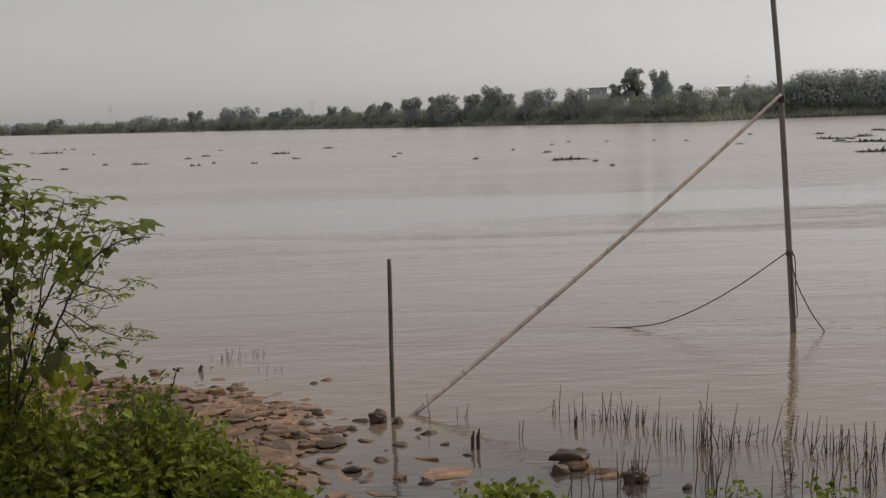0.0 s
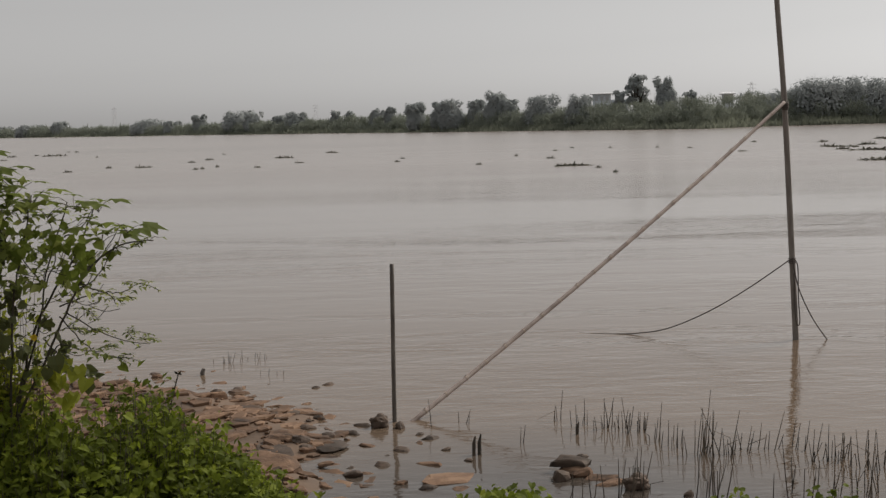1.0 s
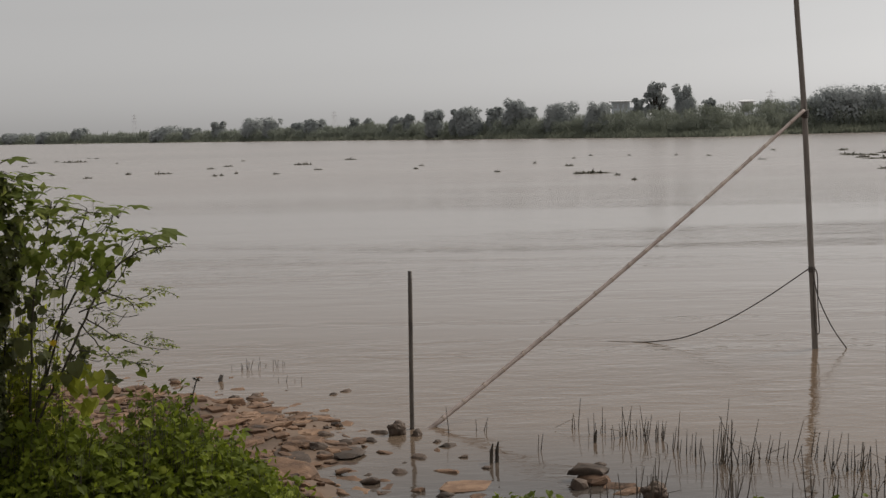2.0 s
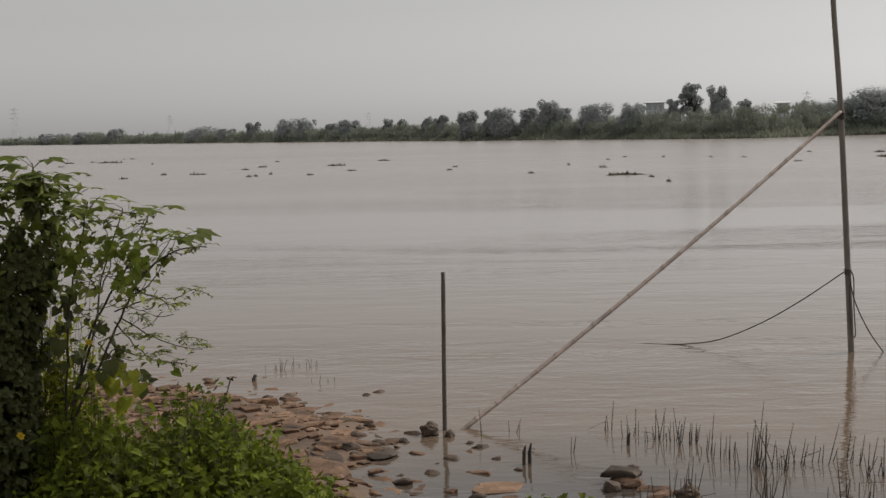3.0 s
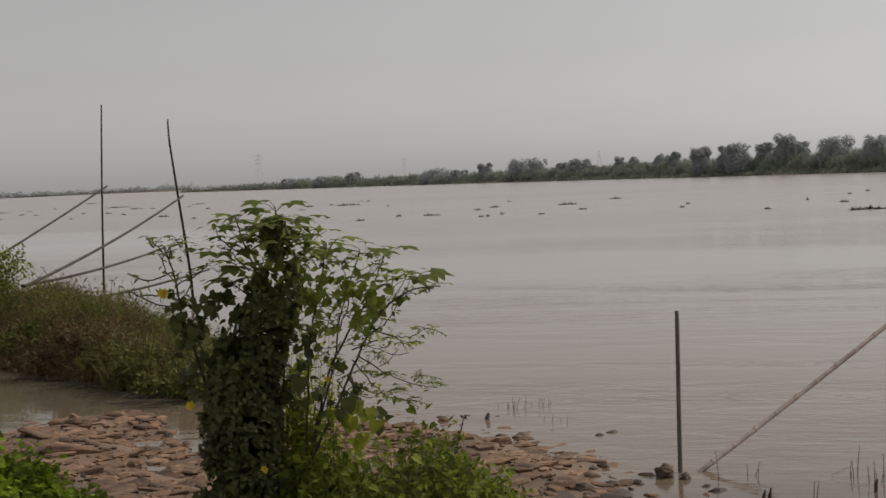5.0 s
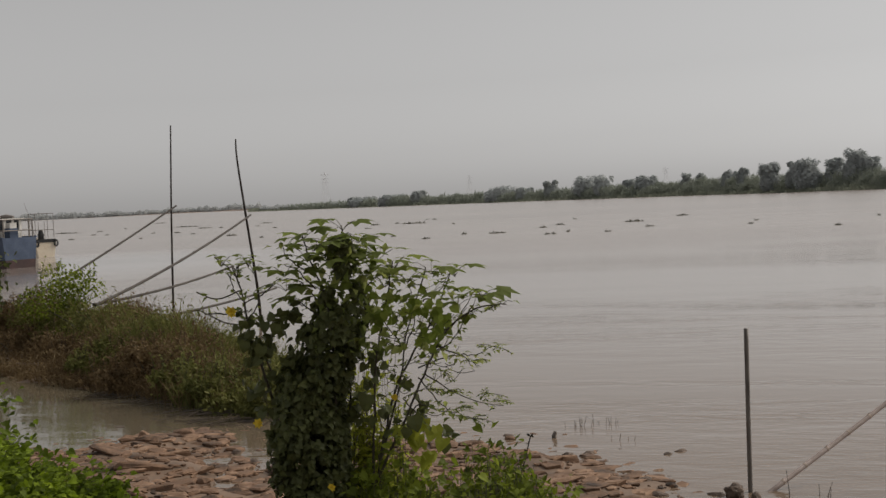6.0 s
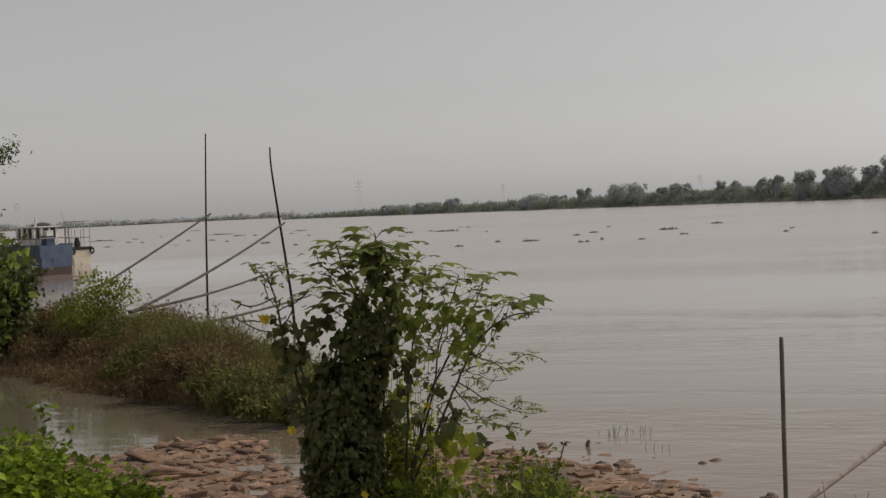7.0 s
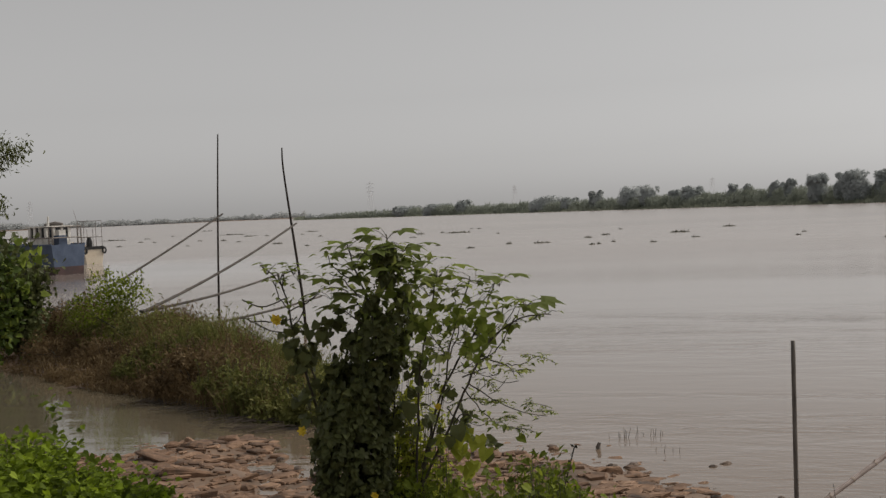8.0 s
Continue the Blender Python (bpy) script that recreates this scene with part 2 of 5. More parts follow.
M_FARGLASS = plain("hazed_far_window", (0.45, 0.47, 0.49), 0.5)
M_YELLOW = leafy("yellow_petal", [(0.0, (0.55, 0.38, 0.03)), (1.0, (0.75, 0.58, 0.06))], 0.3)
M_HYACINTH = leafy("floating_plant_leaf", [(0.0, (0.06, 0.058, 0.042)), (0.5, (0.105, 0.1, 0.07)), (1.0, (0.17, 0.16, 0.12))], 0.2, 0.7)
M_HULLBLUE = mottled("faded_blue_paint", [(0.2, (0.024, 0.037, 0.07)), (0.55, (0.042, 0.064, 0.113)), (0.85, (0.07, 0.096, 0.15))], 1.5, 0.6, 0.1, 12)
M_HULLRED = mottled("rusty_red_paint", [(0.2, (0.022, 0.014, 0.014)), (0.6, (0.05, 0.023, 0.022)), (0.9, (0.095, 0.046, 0.04))], 2, 0.7, 0.15, 14)
M_BOATWHITE = mottled("weathered_white_paint", [(0.2, (0.3, 0.275, 0.24)), (0.45, (0.55, 0.53, 0.49)), (0.8, (0.72, 0.71, 0.68))], 1.5, 0.55, 0.1, 12)
M_CREAM = mottled("stained_cream_paint", [(0.2, (0.42, 0.3, 0.19)), (0.42, (0.66, 0.56, 0.43)), (0.8, (0.8, 0.74, 0.62))], 1.2, 0.6, 0.1, 10)
M_RUBBER = plain("black_rubber", (0.025, 0.025, 0.026), 0.8)
M_STEEL = plain("rust_stained_steel", (0.16, 0.14, 0.125), 0.6)
# pylon grey raised towards the sky's tone, haze put into the steel colour
M_PYLON = plain("hazed_galvanised_steel", (0.6, 0.61, 0.63), 0.7)
glass, gn_, gl_, gb_ = material("dark_cabin_glass")
M_GLASS = glass
gb_.inputs["Base Color"].default_value, gb_.inputs["Roughness"].default_value = (0.02, 0.025, 0.03, 1), 0.06


# ---- building helpers ----
class Mesh:
    """Collects points and faces for one mesh."""

    def __init__(self):
        self.v, self.f = [], []

    def add(self, pts, faces):
        k = len(self.v)
        self.v.extend(tuple(p) for p in pts)
        self.f.extend(tuple(i + k for i in f) for f in faces)

    def tube(self, pts, radii, seg=6, cap=True):
        pts = [Vector(p) for p in pts]
        if not isinstance(radii, (list, tuple)):
            radii = [radii] * len(pts)
        k = len(self.v)
        side = None
        for i, p in enumerate(pts):
            d = (pts[min(i + 1, len(pts) - 1)] - pts[max(i - 1, 0)]).normalized()
            if side is None:
                side = d.cross(Vector((0.31, 0.87, 0.17))).normalized()
            side = (side - d * side.dot(d)).normalized()
            up = d.cross(side)
            for j in range(seg):
                a = 2 * math.pi * j / seg
                self.v.append(tuple(p + (side * math.cos(a) + up * math.sin(a)) * radii[i]))
        for i in range(len(pts) - 1):
            for j in range(seg):
                a, b = k + i * seg + j, k + i * seg + (j + 1) % seg
                self.f.append((a, b, b + seg, a + seg))
        if cap:
            self.f.append(tuple(k + j for j in reversed(range(seg))))
            self.f.append(tuple(k + (len(pts) - 1) * seg + j for j in range(seg)))

    def leaf(self, p, d, up, length, width, droop=0.15):
        """A blade folded along its midrib, its tip drooping."""
        d = d.normalized()
        s = d.cross(up)
        s = s.normalized() if s.length > 1e-4 else Vector((1, 0, 0))
        n = s.cross(d)
        mid, tip = p + d * length * 0.45, p + d * length - n * length * droop
        w, fold = s * width * 0.5, n * width * 0.12
        self.add((p, mid, tip, mid - w + fold, mid + w + fold), ((0, 1, 3), (0, 4, 1), (3, 1, 2), (1, 4, 2)))

    def chip(self, p, d, up, length, width):
        """A single far leaf spray: one folded diamond."""
        d = d.normalized()
        s = d.cross(up)
        s = s.normalized() if s.length > 1e-4 else Vector((1, 0, 0))
        mid = p + d * length * 0.5
        self.add((p, mid + s * width * 0.5, p + d * length - s.cross(d) * length * 0.15, mid - s * width * 0.5), ((0, 1, 2, 3),))

    def heart(self, p, d, up, size):
        """A broad lobed leaf with six points round its midrib."""
        d = d.normalized()
        s = d.cross(up)
        s = s.normalized() if s.length > 1e-4 else Vector((1, 0, 0))
        n = s.cross(d)
        fold = n * size * 0.1
        q = [p, p + d * size * 0.5, p + d * size - n * size * 0.18]
        for k in (-1, 1):
            q += [p - d * size * 0.12 + s * k * size * 0.32 + fold, p + d * size * 0.28 + s * k * size * 0.48 + fold, p + d * size * 0.7 + s * k * size * 0.26]
        self.add(q, ((0, 1, 4, 3), (1, 2, 5, 4), (0, 6, 7, 1), (1, 7, 8, 2)))

    def lobed(self, p, d, up, size):
        """A broad hand-shaped leaf: five shallow pointed lobes, slightly domed."""
        d = d.normalized()
        s = d.cross(up)
        s = s.normalized() if s.length > 1e-4 else Vector((1, 0, 0))
        n = s.cross(d)
        rim = ((-2.5, 0.22), (-1.95, 0.6), (-1.45, 0.45), (-0.95, 0.86), (-0.48, 0.55), (0, 1.0), (0.48, 0.55), (0.95, 0.86), (1.45, 0.45), (1.95, 0.6), (2.5, 0.22))
        c = p + d * size * 0.3
        q = [p, c + n * size * 0.05]
        for a, r in rim:
            q.append(c + (d * math.cos(a) + s * math.sin(a)) * r * size * 0.72 - n * size * (0.2 * r * r - 0.05))
        self.add(q, [(1, i, i + 1) for i in range(2, 12)] + [(0, 2, 1), (0, 1, 12)])

    def blade(self, p, top, width, bend):
        """A grass blade: a narrow strip that bends over."""
        d = top - p
        s = Vector((d.y, -d.x, 0))
        s = s.normalized() if s.length > 1e-3 else Vector((random.uniform(-1, 1), random.uniform(-1, 1), 0)).normalized()
        if random.random() < 0.6:
            s = Vector((1, random.uniform(-0.5, 0.5), 0)).normalized()
        mid = p + d * 0.55
        w = s * width * 0.5
        self.add((p - w, p + w, mid + w * 0.8, mid - w * 0.8, top + bend), ((0, 1, 2, 3), (3, 2, 4)))

    def box(self, lo, hi):
        (a, b, c), (x, y, z) = lo, hi
        self.add([(a, b, c), (x, b, c), (x, y, c), (a, y, c), (a, b, z), (x, b, z), (x, y, z), (a, y, z)],
                 ((0, 3, 2, 1), (4, 5, 6, 7), (0, 1, 5, 4), (1, 2, 6, 5), (2, 3, 7, 6), (3, 0, 4, 7)))

    def done(self, name, smooth=False):
        me = bpy.data.meshes.new(name)
        me.from_pydata(self.v, [], self.f)
        if smooth:
            me.polygons.foreach_set("use_smooth", [True] * len(me.polygons))
        me.update()
        return me


def part(name, mesh, mat, parent=None, label="", smooth=False):
    me = mesh.done(name, smooth) if isinstance(mesh, Mesh) else mesh
    if mat is not None and not me.materials:
        me.materials.append(mat)
    ob = new(name, me)
    if parent is not None:
        ob.parent = parent
    if label:
        ob["label"] = label
    return ob


def thing(name, label, category, group="", at=(0, 0, 0)):
    ob = new(name)
    ob.location = at
    return tagged(ob, label, category, group)


def polar(az, d, z=0.0):
    """A place by its bearing (degrees to the left of straight ahead) and distance from the camera."""
    a = radians(az)
    return Vector((-d * math.sin(a), d * math.cos(a), z))


def rnd(a, b):
    return random.uniform(a, b)


def rdir(up=0.0):
    v = Vector((random.gauss(0, 1), random.gauss(0, 1), random.gauss(0, 1) + up))
    return v.normalized()


def curve_pts(pts, n=6, wobble=0.0):
    """A smooth line through a few points."""
    pts = [Vector(p) for p in pts]
    out = []
    for i in range(len(pts) - 1):
        a, b = pts[max(i - 1, 0)], pts[i]
        c, d = pts[i + 1], pts[min(i + 2, len(pts) - 1)]
        for k in range(n):
            t = k / n
            out.append(0.5 * ((2 * b) + (c - a) * t + (2 * a - 5 * b + 4 * c - d) * t * t + (3 * b - a - 3 * c + d) * t ** 3) + rdir() * wobble)
    return out + [pts[-1]]


# ---- the land: near bank with its spit, far bank, river bed, in one sheet ----
NEAR = [(700, -420), (200, -60), (40, 3), (12, 7.2), (5, 8.1), (2.2, 8.35), (0.4, 8.75), (-0.9, 9.6), (-1.3, 11.2), (-1.45, 12.8), (-2.0, 13.8), (-3.2, 14.8), (-4.2, 15.5),
        (-5.0, 15.3), (-5.5, 13.8), (-6.0, 13.1), (-6.4, 13.9), (-7.1, 15.2), (-7.9, 16.1), (-8.7, 15.4), (-9.3, 14.6), (-11, 13.4), (-14, 13.4), (-20, 18), (-24, 24.5), (-21.5, 25.5), (-17.4, 23.8),
        (-13.4, 20.9), (-11.8, 20.0), (-10, 18.8), (-8.6, 17.9), (-7.4, 17.5), (-7.0, 18.2), (-8.2, 20.4), (-12, 25), (-18, 32), (-26, 39), (-38, 47), (-60, 58),
        (-120, 92), (-400, 250), (-3000, 1500), (-4700, -300), (0, -4700), (4000, -2400)]
FARBANK = [(-75, 260), (-45, 310), (-30, 325), (-19, 316), (-14, 308), (-11.5, 284), (-8, 300), (1, 380), (8, 490), (13, 600), (17, 720), (21, 880), (23.6, 1000), (24.4, 1150), (24.0, 1700), (26, 2100), (33, 2000), (42, 1900), (55, 2300)]
FAR = [tuple(polar(a, d))[:2] for a, d in FARBANK] + [(-4600, 2400), (-2500, 4500), (2500, 4500), (4600, 600)]


def inside(px, py, poly):
    """Signed distance to a polygon's edge, positive on land."""
    best = np.full(px.shape, 1e9)
    inn = np.zeros(px.shape, bool)
    for (ax, ay), (bx, by) in zip(poly, poly[1:] + poly[:1]):
        ex, ey = bx - ax, by - ay
        t = np.clip(((px - ax) * ex + (py - ay) * ey) / (ex * ex + ey * ey), 0, 1)
        best = np.minimum(best, np.hypot(px - ax - t * ex, py - ay - t * ey))
        cross = ((ay > py) != (by > py)) & (px < ex * (py - ay) / (ey if ey else 1e-9) + ax)
        inn ^= cross
    return np.where(inn, best, -best)


def heights(px, py):
    px, py = np.asarray(px, float), np.asarray(py, float)
    s, q = inside(px, py, NEAR), inside(px, py, FAR)
    spit = (px < -6.5) & (py > 16.6)
    land = np.interp(s, [-12, -3, 0, 2.5, 4, 7.5, 12], [-1.6, -0.42, 0.0, 0.24, 0.42, 1.2, 1.42])
    low = np.interp(s, [-12, -3, 0, 1.5, 6, 30], [-1.6, -0.42, 0.0, 0.22, 0.45, 1.3])
    z = np.where(spit, low, land)
    far = np.interp(q, [-12, 5, 14, 34], [-1.6, -0.4, 0.7, 1.5])
    z = np.maximum(z, far)
    r = np.hypot(px, py)
    lump = 0.05 * np.sin(px * 2.3 + 1.3 * np.sin(py * 1.7)) * np.cos(py * 2.9 + np.sin(px * 1.9)) + 0.03 * np.sin(px * 6.1) * np.sin(py * 5.3 + px)
    return z + np.where(r < 120, lump, 0)


GX, GY, GS = np.arange(-45, 12.01, 0.1), np.arange(4, 48.01, 0.1), 0.1
GRID = np.meshgrid(GX, GY, indexing="ij")
GRID_Z = heights(GRID[0].ravel(), GRID[1].ravel()).reshape(len(GX), len(GY))
GRID_S = inside(GRID[0].ravel(), GRID[1].ravel(), NEAR).reshape(len(GX), len(GY))


def lookup(table, x, y):
    u, v = (x + 45) / GS, (y - 4) / GS
    i, j = int(u), int(v)
    u, v = u - i, v - j
    return float((table[i, j] * (1 - u) + table[i + 1, j] * u) * (1 - v) + (table[i, j + 1] * (1 - u) + table[i + 1, j + 1] * u) * v)


def height(x, y):
    """The ground's height at a place."""
    if -45 < x < 11.8 and 4 < y < 47.8:
        return lookup(GRID_Z, x, y)
    return float(heights([x], [y])[0])


def inland(x, y):
    """How far a place near the camera lies behind the shoreline; negative in the water."""
    return lookup(GRID_S, x, y)


def land_sheet():
    az = np.concatenate([np.arange(-180, -30, 6.0), np.arange(-30, 46, 0.6), np.arange(46, 180, 6.0)])
    rad = np.concatenate([[0.3, 2, 4], np.arange(5.5, 32, 0.22), 32 * 1.06 ** np.arange(0, 86)])
    rad = rad[rad < 4650]
    a = np.radians(az)
    X, Y = -np.outer(rad, np.sin(a)), np.outer(rad, np.cos(a))
    Zs = heights(X.ravel(), Y.ravel())
    v = np.column_stack([X.ravel(), Y.ravel(), Zs]).tolist()
    n, m = len(rad), len(az)
    f = [(i * m + j, i * m + (j + 1) % m, (i + 1) * m + (j + 1) % m, (i + 1) * m + j) for i in range(n - 1) for j in range(m)]
    f.append(tuple(range(m))[::-1])
    me = bpy.data.meshes.new("ground")
    me.from_pydata(v, [], [q[::-1] for q in f])
    me.polygons.foreach_set("use_smooth", [True] * len(me.polygons))
    me.update()
    return me


tagged(part("ground", land_sheet(), M_MUD), "muddy brown river bank and bed", "ground", kind="structure")


def water_sheet():
    w = Mesh()
    k = 96
    for r in (4600.0,):
        pts = [(r * math.cos(2 * math.pi * i / k), r * math.sin(2 * math.pi * i / k), 0.0) for i in range(k)]
        w.add(pts, [tuple(range(k))])
    return w


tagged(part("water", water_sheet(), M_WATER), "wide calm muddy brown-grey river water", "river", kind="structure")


# ---- far bank: tall grass, trees, pylons ----
def bank_edge(az):
    return float(np.interp(az, [a for a, d in FARBANK[:13]], [d for a, d in FARBANK[:13]]))


def far_grass():
    g = Mesh()
    for _ in range(22000):
        az = rnd(-24, 23.7)
        back = 34 * random.random() ** 1.8 - 0.6
        d = bank_edge(az) + back
        p = polar(az, d)
        p.z = float(np.interp(back, [0, 5, 14, 34], [-0.1, -0.1, 0.6, 1.4]))
        k = d / 300
        mound = float(np.interp(az, [8, 15, 22], [3.7, 3.2, 2.8])) + 1.5 * noise.noise(Vector((p.x * 0.045, p.y * 0.05, 0))) + 0.9 * noise.noise(Vector((p.x * 0.16, p.y * 0.16, 4)))
        tall = (mound + float(np.interp(az, [-20, -14, -6, 0], [2.6, 2.2, 1.0, 0.2]))) * float(np.interp(back, [-0.6, 1.5, 9], [0.35, 0.6, 1.0]))
        tall = max(0.8, tall * 0.66) * rnd(0.75, 1.1)
        for _ in range(3):
            lean = Vector((random.gauss(0, 0.35), random.gauss(0, 0.3), 0)) * tall * 0.5
            base = p + Vector((rnd(-0.9, 0.9), rnd(-0.9, 0.9), 0)) * k
            g.blade(base, base + Vector((0, 0, tall * rnd(0.7, 1.05))) + lean, rnd(0.22, 0.45) * k, Vector((rnd(-0.4, 0.4), 0, rnd(-0.4, 0.0))))
    return g


tagged(part("tall_grass", far_grass(), M_FARGRASS), "tall green grass along the far river bank, paled for haze", "grass", kind="stuff")


def lie(v):
    """A direction and a face for a leaf that lies along the outside of its lobe."""
    n = (v.normalized() + Vector((0, 0, 0.5)) + rdir() * 0.3).normalized()
    d = rdir()
    return d - n * d.dot(n) * 0.95, n


def crown_mesh(lobes, count, size):
    """A crown of many small leaf sprays filling several uneven lobes, thinner at the rim."""
    c = Mesh()
    weights = [r[0] * r[1] * r[2] for _, r in lobes]
    for _ in range(count // 7):
        (cx, cy, cz), (rx, ry, rz) = random.choices(lobes, weights)[0]
        v = rdir() * random.random() ** 0.2 * 0.85
        c.chip(Vector((cx + v.x * rx, cy + v.y * ry, cz + v.z * rz)), *lie(v), size * rnd(2.6, 4.2), size * rnd(2.4, 3.6))
    for _ in range(count):
        (cx, cy, cz), (rx, ry, rz) = random.choices(lobes, weights)[0]
        v = rdir() * random.random() ** 0.22 * (1.0 if random.random() < 0.85 else rnd(1.0, 1.15))
        c.chip(Vector((cx + v.x * rx, cy + v.y * ry, cz + v.z * rz)), *lie(v), size * rnd(0.6, 1.4), size * rnd(0.5, 1.0))
    return c


def bank_tree(az, tall, wide, back=6.0, airy=False, far=False):
    d = bank_edge(az) + back
    k = polar(az, d)
    base_z = height(k.x, k.y) - 0.05
    t = thing("tree", "dark leafy tree standing on the far river bank" if not far else "low tree with haze-tinted leaves on the distant river bank", "tree", "trees on the far bank", (k.x, k.y, base_z))
    wide *= 1.3
    tall += 0.8
    wood = Mesh()
    trunk_top = tall * (0.4 if airy else 0.22)
    wood.tube([(0, 0, 0), (rnd(-0.1, 0.1) * wide * 0.3, 0, trunk_top * 0.6), (rnd(-0.1, 0.1) * wide, 0, trunk_top)], [0.035 * tall, 0.028 * tall, 0.02 * tall], 7)
    lobes = []
    n = 34 if airy else 18 if wide < 13 else 30
    small = 0.75 if wide > 13 else 0.7 if airy else 1.0
    skew = rnd(-0.1, 0.1) * wide
    for i in range(n):
        a = 2 * math.pi * (i * 0.382) + rnd(-0.4, 0.4)
        r = wide * rnd(0.1, 0.24) * small
        crest = i < 5
        lift = rnd(0.8, 1.2)
        out = (wide * 0.5 - r) * math.sqrt(random.random())
        z = tall * rnd(0.9, 1.0) - r * lift if crest else tall * (rnd(0.2, 0.74) if not airy else rnd(0.4, 0.86))
        q = Vector((math.cos(a) * out + skew * z / tall, math.sin(a) * out, z))
        lobes.append((q, (r, r, min(r * lift, tall - z))))
        wood.tube([(0, 0, trunk_top * 0.8), q * 0.55 + Vector((0, 0, trunk_top * 0.35)), q], [0.02 * tall, 0.013 * tall, 0.005 * tall], 5)
    if not airy:
        lobes.append((Vector((skew * 0.4, 0, tall * 0.42)), (wide * 0.43, wide * 0.43, tall * 0.4)))
    part("trunk", wood, M_BARK, t)
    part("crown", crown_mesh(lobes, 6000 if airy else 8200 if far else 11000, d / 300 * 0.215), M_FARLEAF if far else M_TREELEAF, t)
    return t


TREES = [  # bearing, height, crown width, metres behind the water's edge
    (1.15, 9.4, 5.5, 4), (0.2, 8.6, 5, 6), (-0.4, 9.6, 7.5, 5), (-1.5, 8.4, 5, 14), (-2.35, 10.4, 7, 14), (-2.9, 8.0, 5, 16), (-4.25, 9.0, 9, 12), (-5.95, 8.6, 7, 10), (-10.8, 7.6, 3, 16),
    (-16.1, 11.4, 13, 10), (-17.3, 11.0, 13, 14), (-18.4, 10.4, 13, 10), (-19.6, 10.2, 13, 8), (-15.0, 8.0, 10, 16), (2.3, 7.4, 4, 14), (2.85, 7.0, 5, 16), (4.05, 6.2, 3, 16), (9.0, 9.4, 13, 12), (8.3, 8.6, 7, 12), (10.5, 8.2, 6, 12), (6.4, 7.4, 8, 14), (7.1, 6.4, 5, 14), (12.8, 7.4, 15, 12),
    (11.7, 6.0, 8, 12), (16.3, 8.0, 9, 14), (17.6, 6.8, 15, 12), (18.9, 6.4, 16, 12), (4.75, 6.5, 3, 16)]
for az, tall, wide, back in TREES:
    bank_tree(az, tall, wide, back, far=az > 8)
bank_tree(-8.45, 12.4, 5.6, 30, airy=True)
bank_tree(-9.7, 11.2, 5.6, 24)
bank_tree(-7.75, 8.2, 3.4, 22)
bank_tree(-6.2, 7.4, 4.5, 20)
bank_tree(-13.6, 7.2, 11, 20)


BELT = ((-22, 8.8), (-15.4, 8.8), (-13.1, 8.9), (-10.1, 7.8), (-7.5, 7.2), (-5.9, 6.9), (-3.4, 6.6), (-0.9, 6.0), (2.4, 6.6), (4.9, 6.0), (8.6, 6.0), (12.2, 5.4), (17, 6.8), (21, 5.0), (23, 3.6))


def bank_thicket():
    """The unbroken belt of reeds and bushes behind the waterside grass: bearing and height of its top."""
    random.seed(17)
    m = Mesh()
    for _ in range(1750):
        az = rnd(-22.5, 22.3)
        back = rnd(3, 20)
        d = bank_edge(az) + back
        k = d / 320
        top = float(np.interp(az, [a for a, _ in BELT], [h for _, h in BELT])) + 0.8 * noise.noise(Vector((az * 1.1, 5.0, 0))) + 0.5 * noise.noise(Vector((az * 5.3, 1.0, 0)))
        top *= float(np.interp(back, [3, 9], [0.62, 1.0])) * rnd(0.86, 1.0)
        r = rnd(0.9, 1.7) * k
        c = polar(az, d, rnd(0.15, 1.0) ** 0.7 * (top - r * 0.8))
        for _ in range(135):
            v = rdir() * random.random() ** 0.26
            p = c + Vector((v.x * r * 1.2, v.y * r, v.z * r * 0.8))
            if random.random() < 0.88:
                m.chip(p, *lie(v), k * rnd(0.16, 0.36), k * rnd(0.15, 0.28))
            else:
                m.blade(p - Vector((0, 0, 0.4 * k)), p + Vector((rnd(-0.25, 0.25) * k, 0, rnd(0.2, 0.8) * k)), rnd(0.1, 0.22) * k, Vector((rnd(-0.3, 0.3) * k, 0, 0)))
    return m


tagged(part("bank_thicket", bank_thicket(), M_THICKET), "dense green thicket along the far river bank, greyed for haze", "bushes", kind="stuff")


def bank_house(az, d, wide, eaves, ridge, wing, label):
    """A plain far house: wall, shallow pitched roof with eaves, windows; wing: width of a lower block beside it."""
    k = polar(az, d)
    t = thing("house", label, "house", "houses behind the far bank", (k.x, k.y, height(k.x, k.y) - 0.05))
    t.rotation_euler = (0, 0, radians(az))
    h = wide / 2
    w = Mesh()
    w.box((-h, -1.8, 0.0), (h, 1.8, eaves))
    part("wall", w, M_FARWALL, t, "bluish grey wall")
    r = Mesh()
    e = h + 0.7
    r.add([(-e, -2.5, eaves), (e, -2.5, eaves), (e, 2.5, eaves), (-e, 2.5, eaves), (-e, -2.5, eaves + 0.2), (e, -2.5, eaves + 0.2), (e, 2.5, eaves + 0.2), (-e, 2.5, eaves + 0.2), (-h, 0, ridge), (h, 0, ridge)],
          ((0, 3, 2, 1), (0, 1, 5, 4), (1, 2, 6, 5), (2, 3, 7, 6), (3, 0, 4, 7), (4, 5, 9, 8), (6, 7, 8, 9), (5, 6, 9), (7, 4, 8)))
    part("roof", r, M_FARROOF, t, "pale tin roof")
    for x in (-0.5, 0.0, 0.5):
        p = Mesh()
        p.box((x * wide * 0.6 - 0.45, -1.86, eaves - 1.7), (x * wide * 0.6 + 0.45, -1.8, eaves - 0.6))
        part("window", p, M_FARGLASS, t)
    if wing:
        p = Mesh()
        p.box((h, -1.4, 0.0), (h + wing, 1.6, eaves - 1.5))
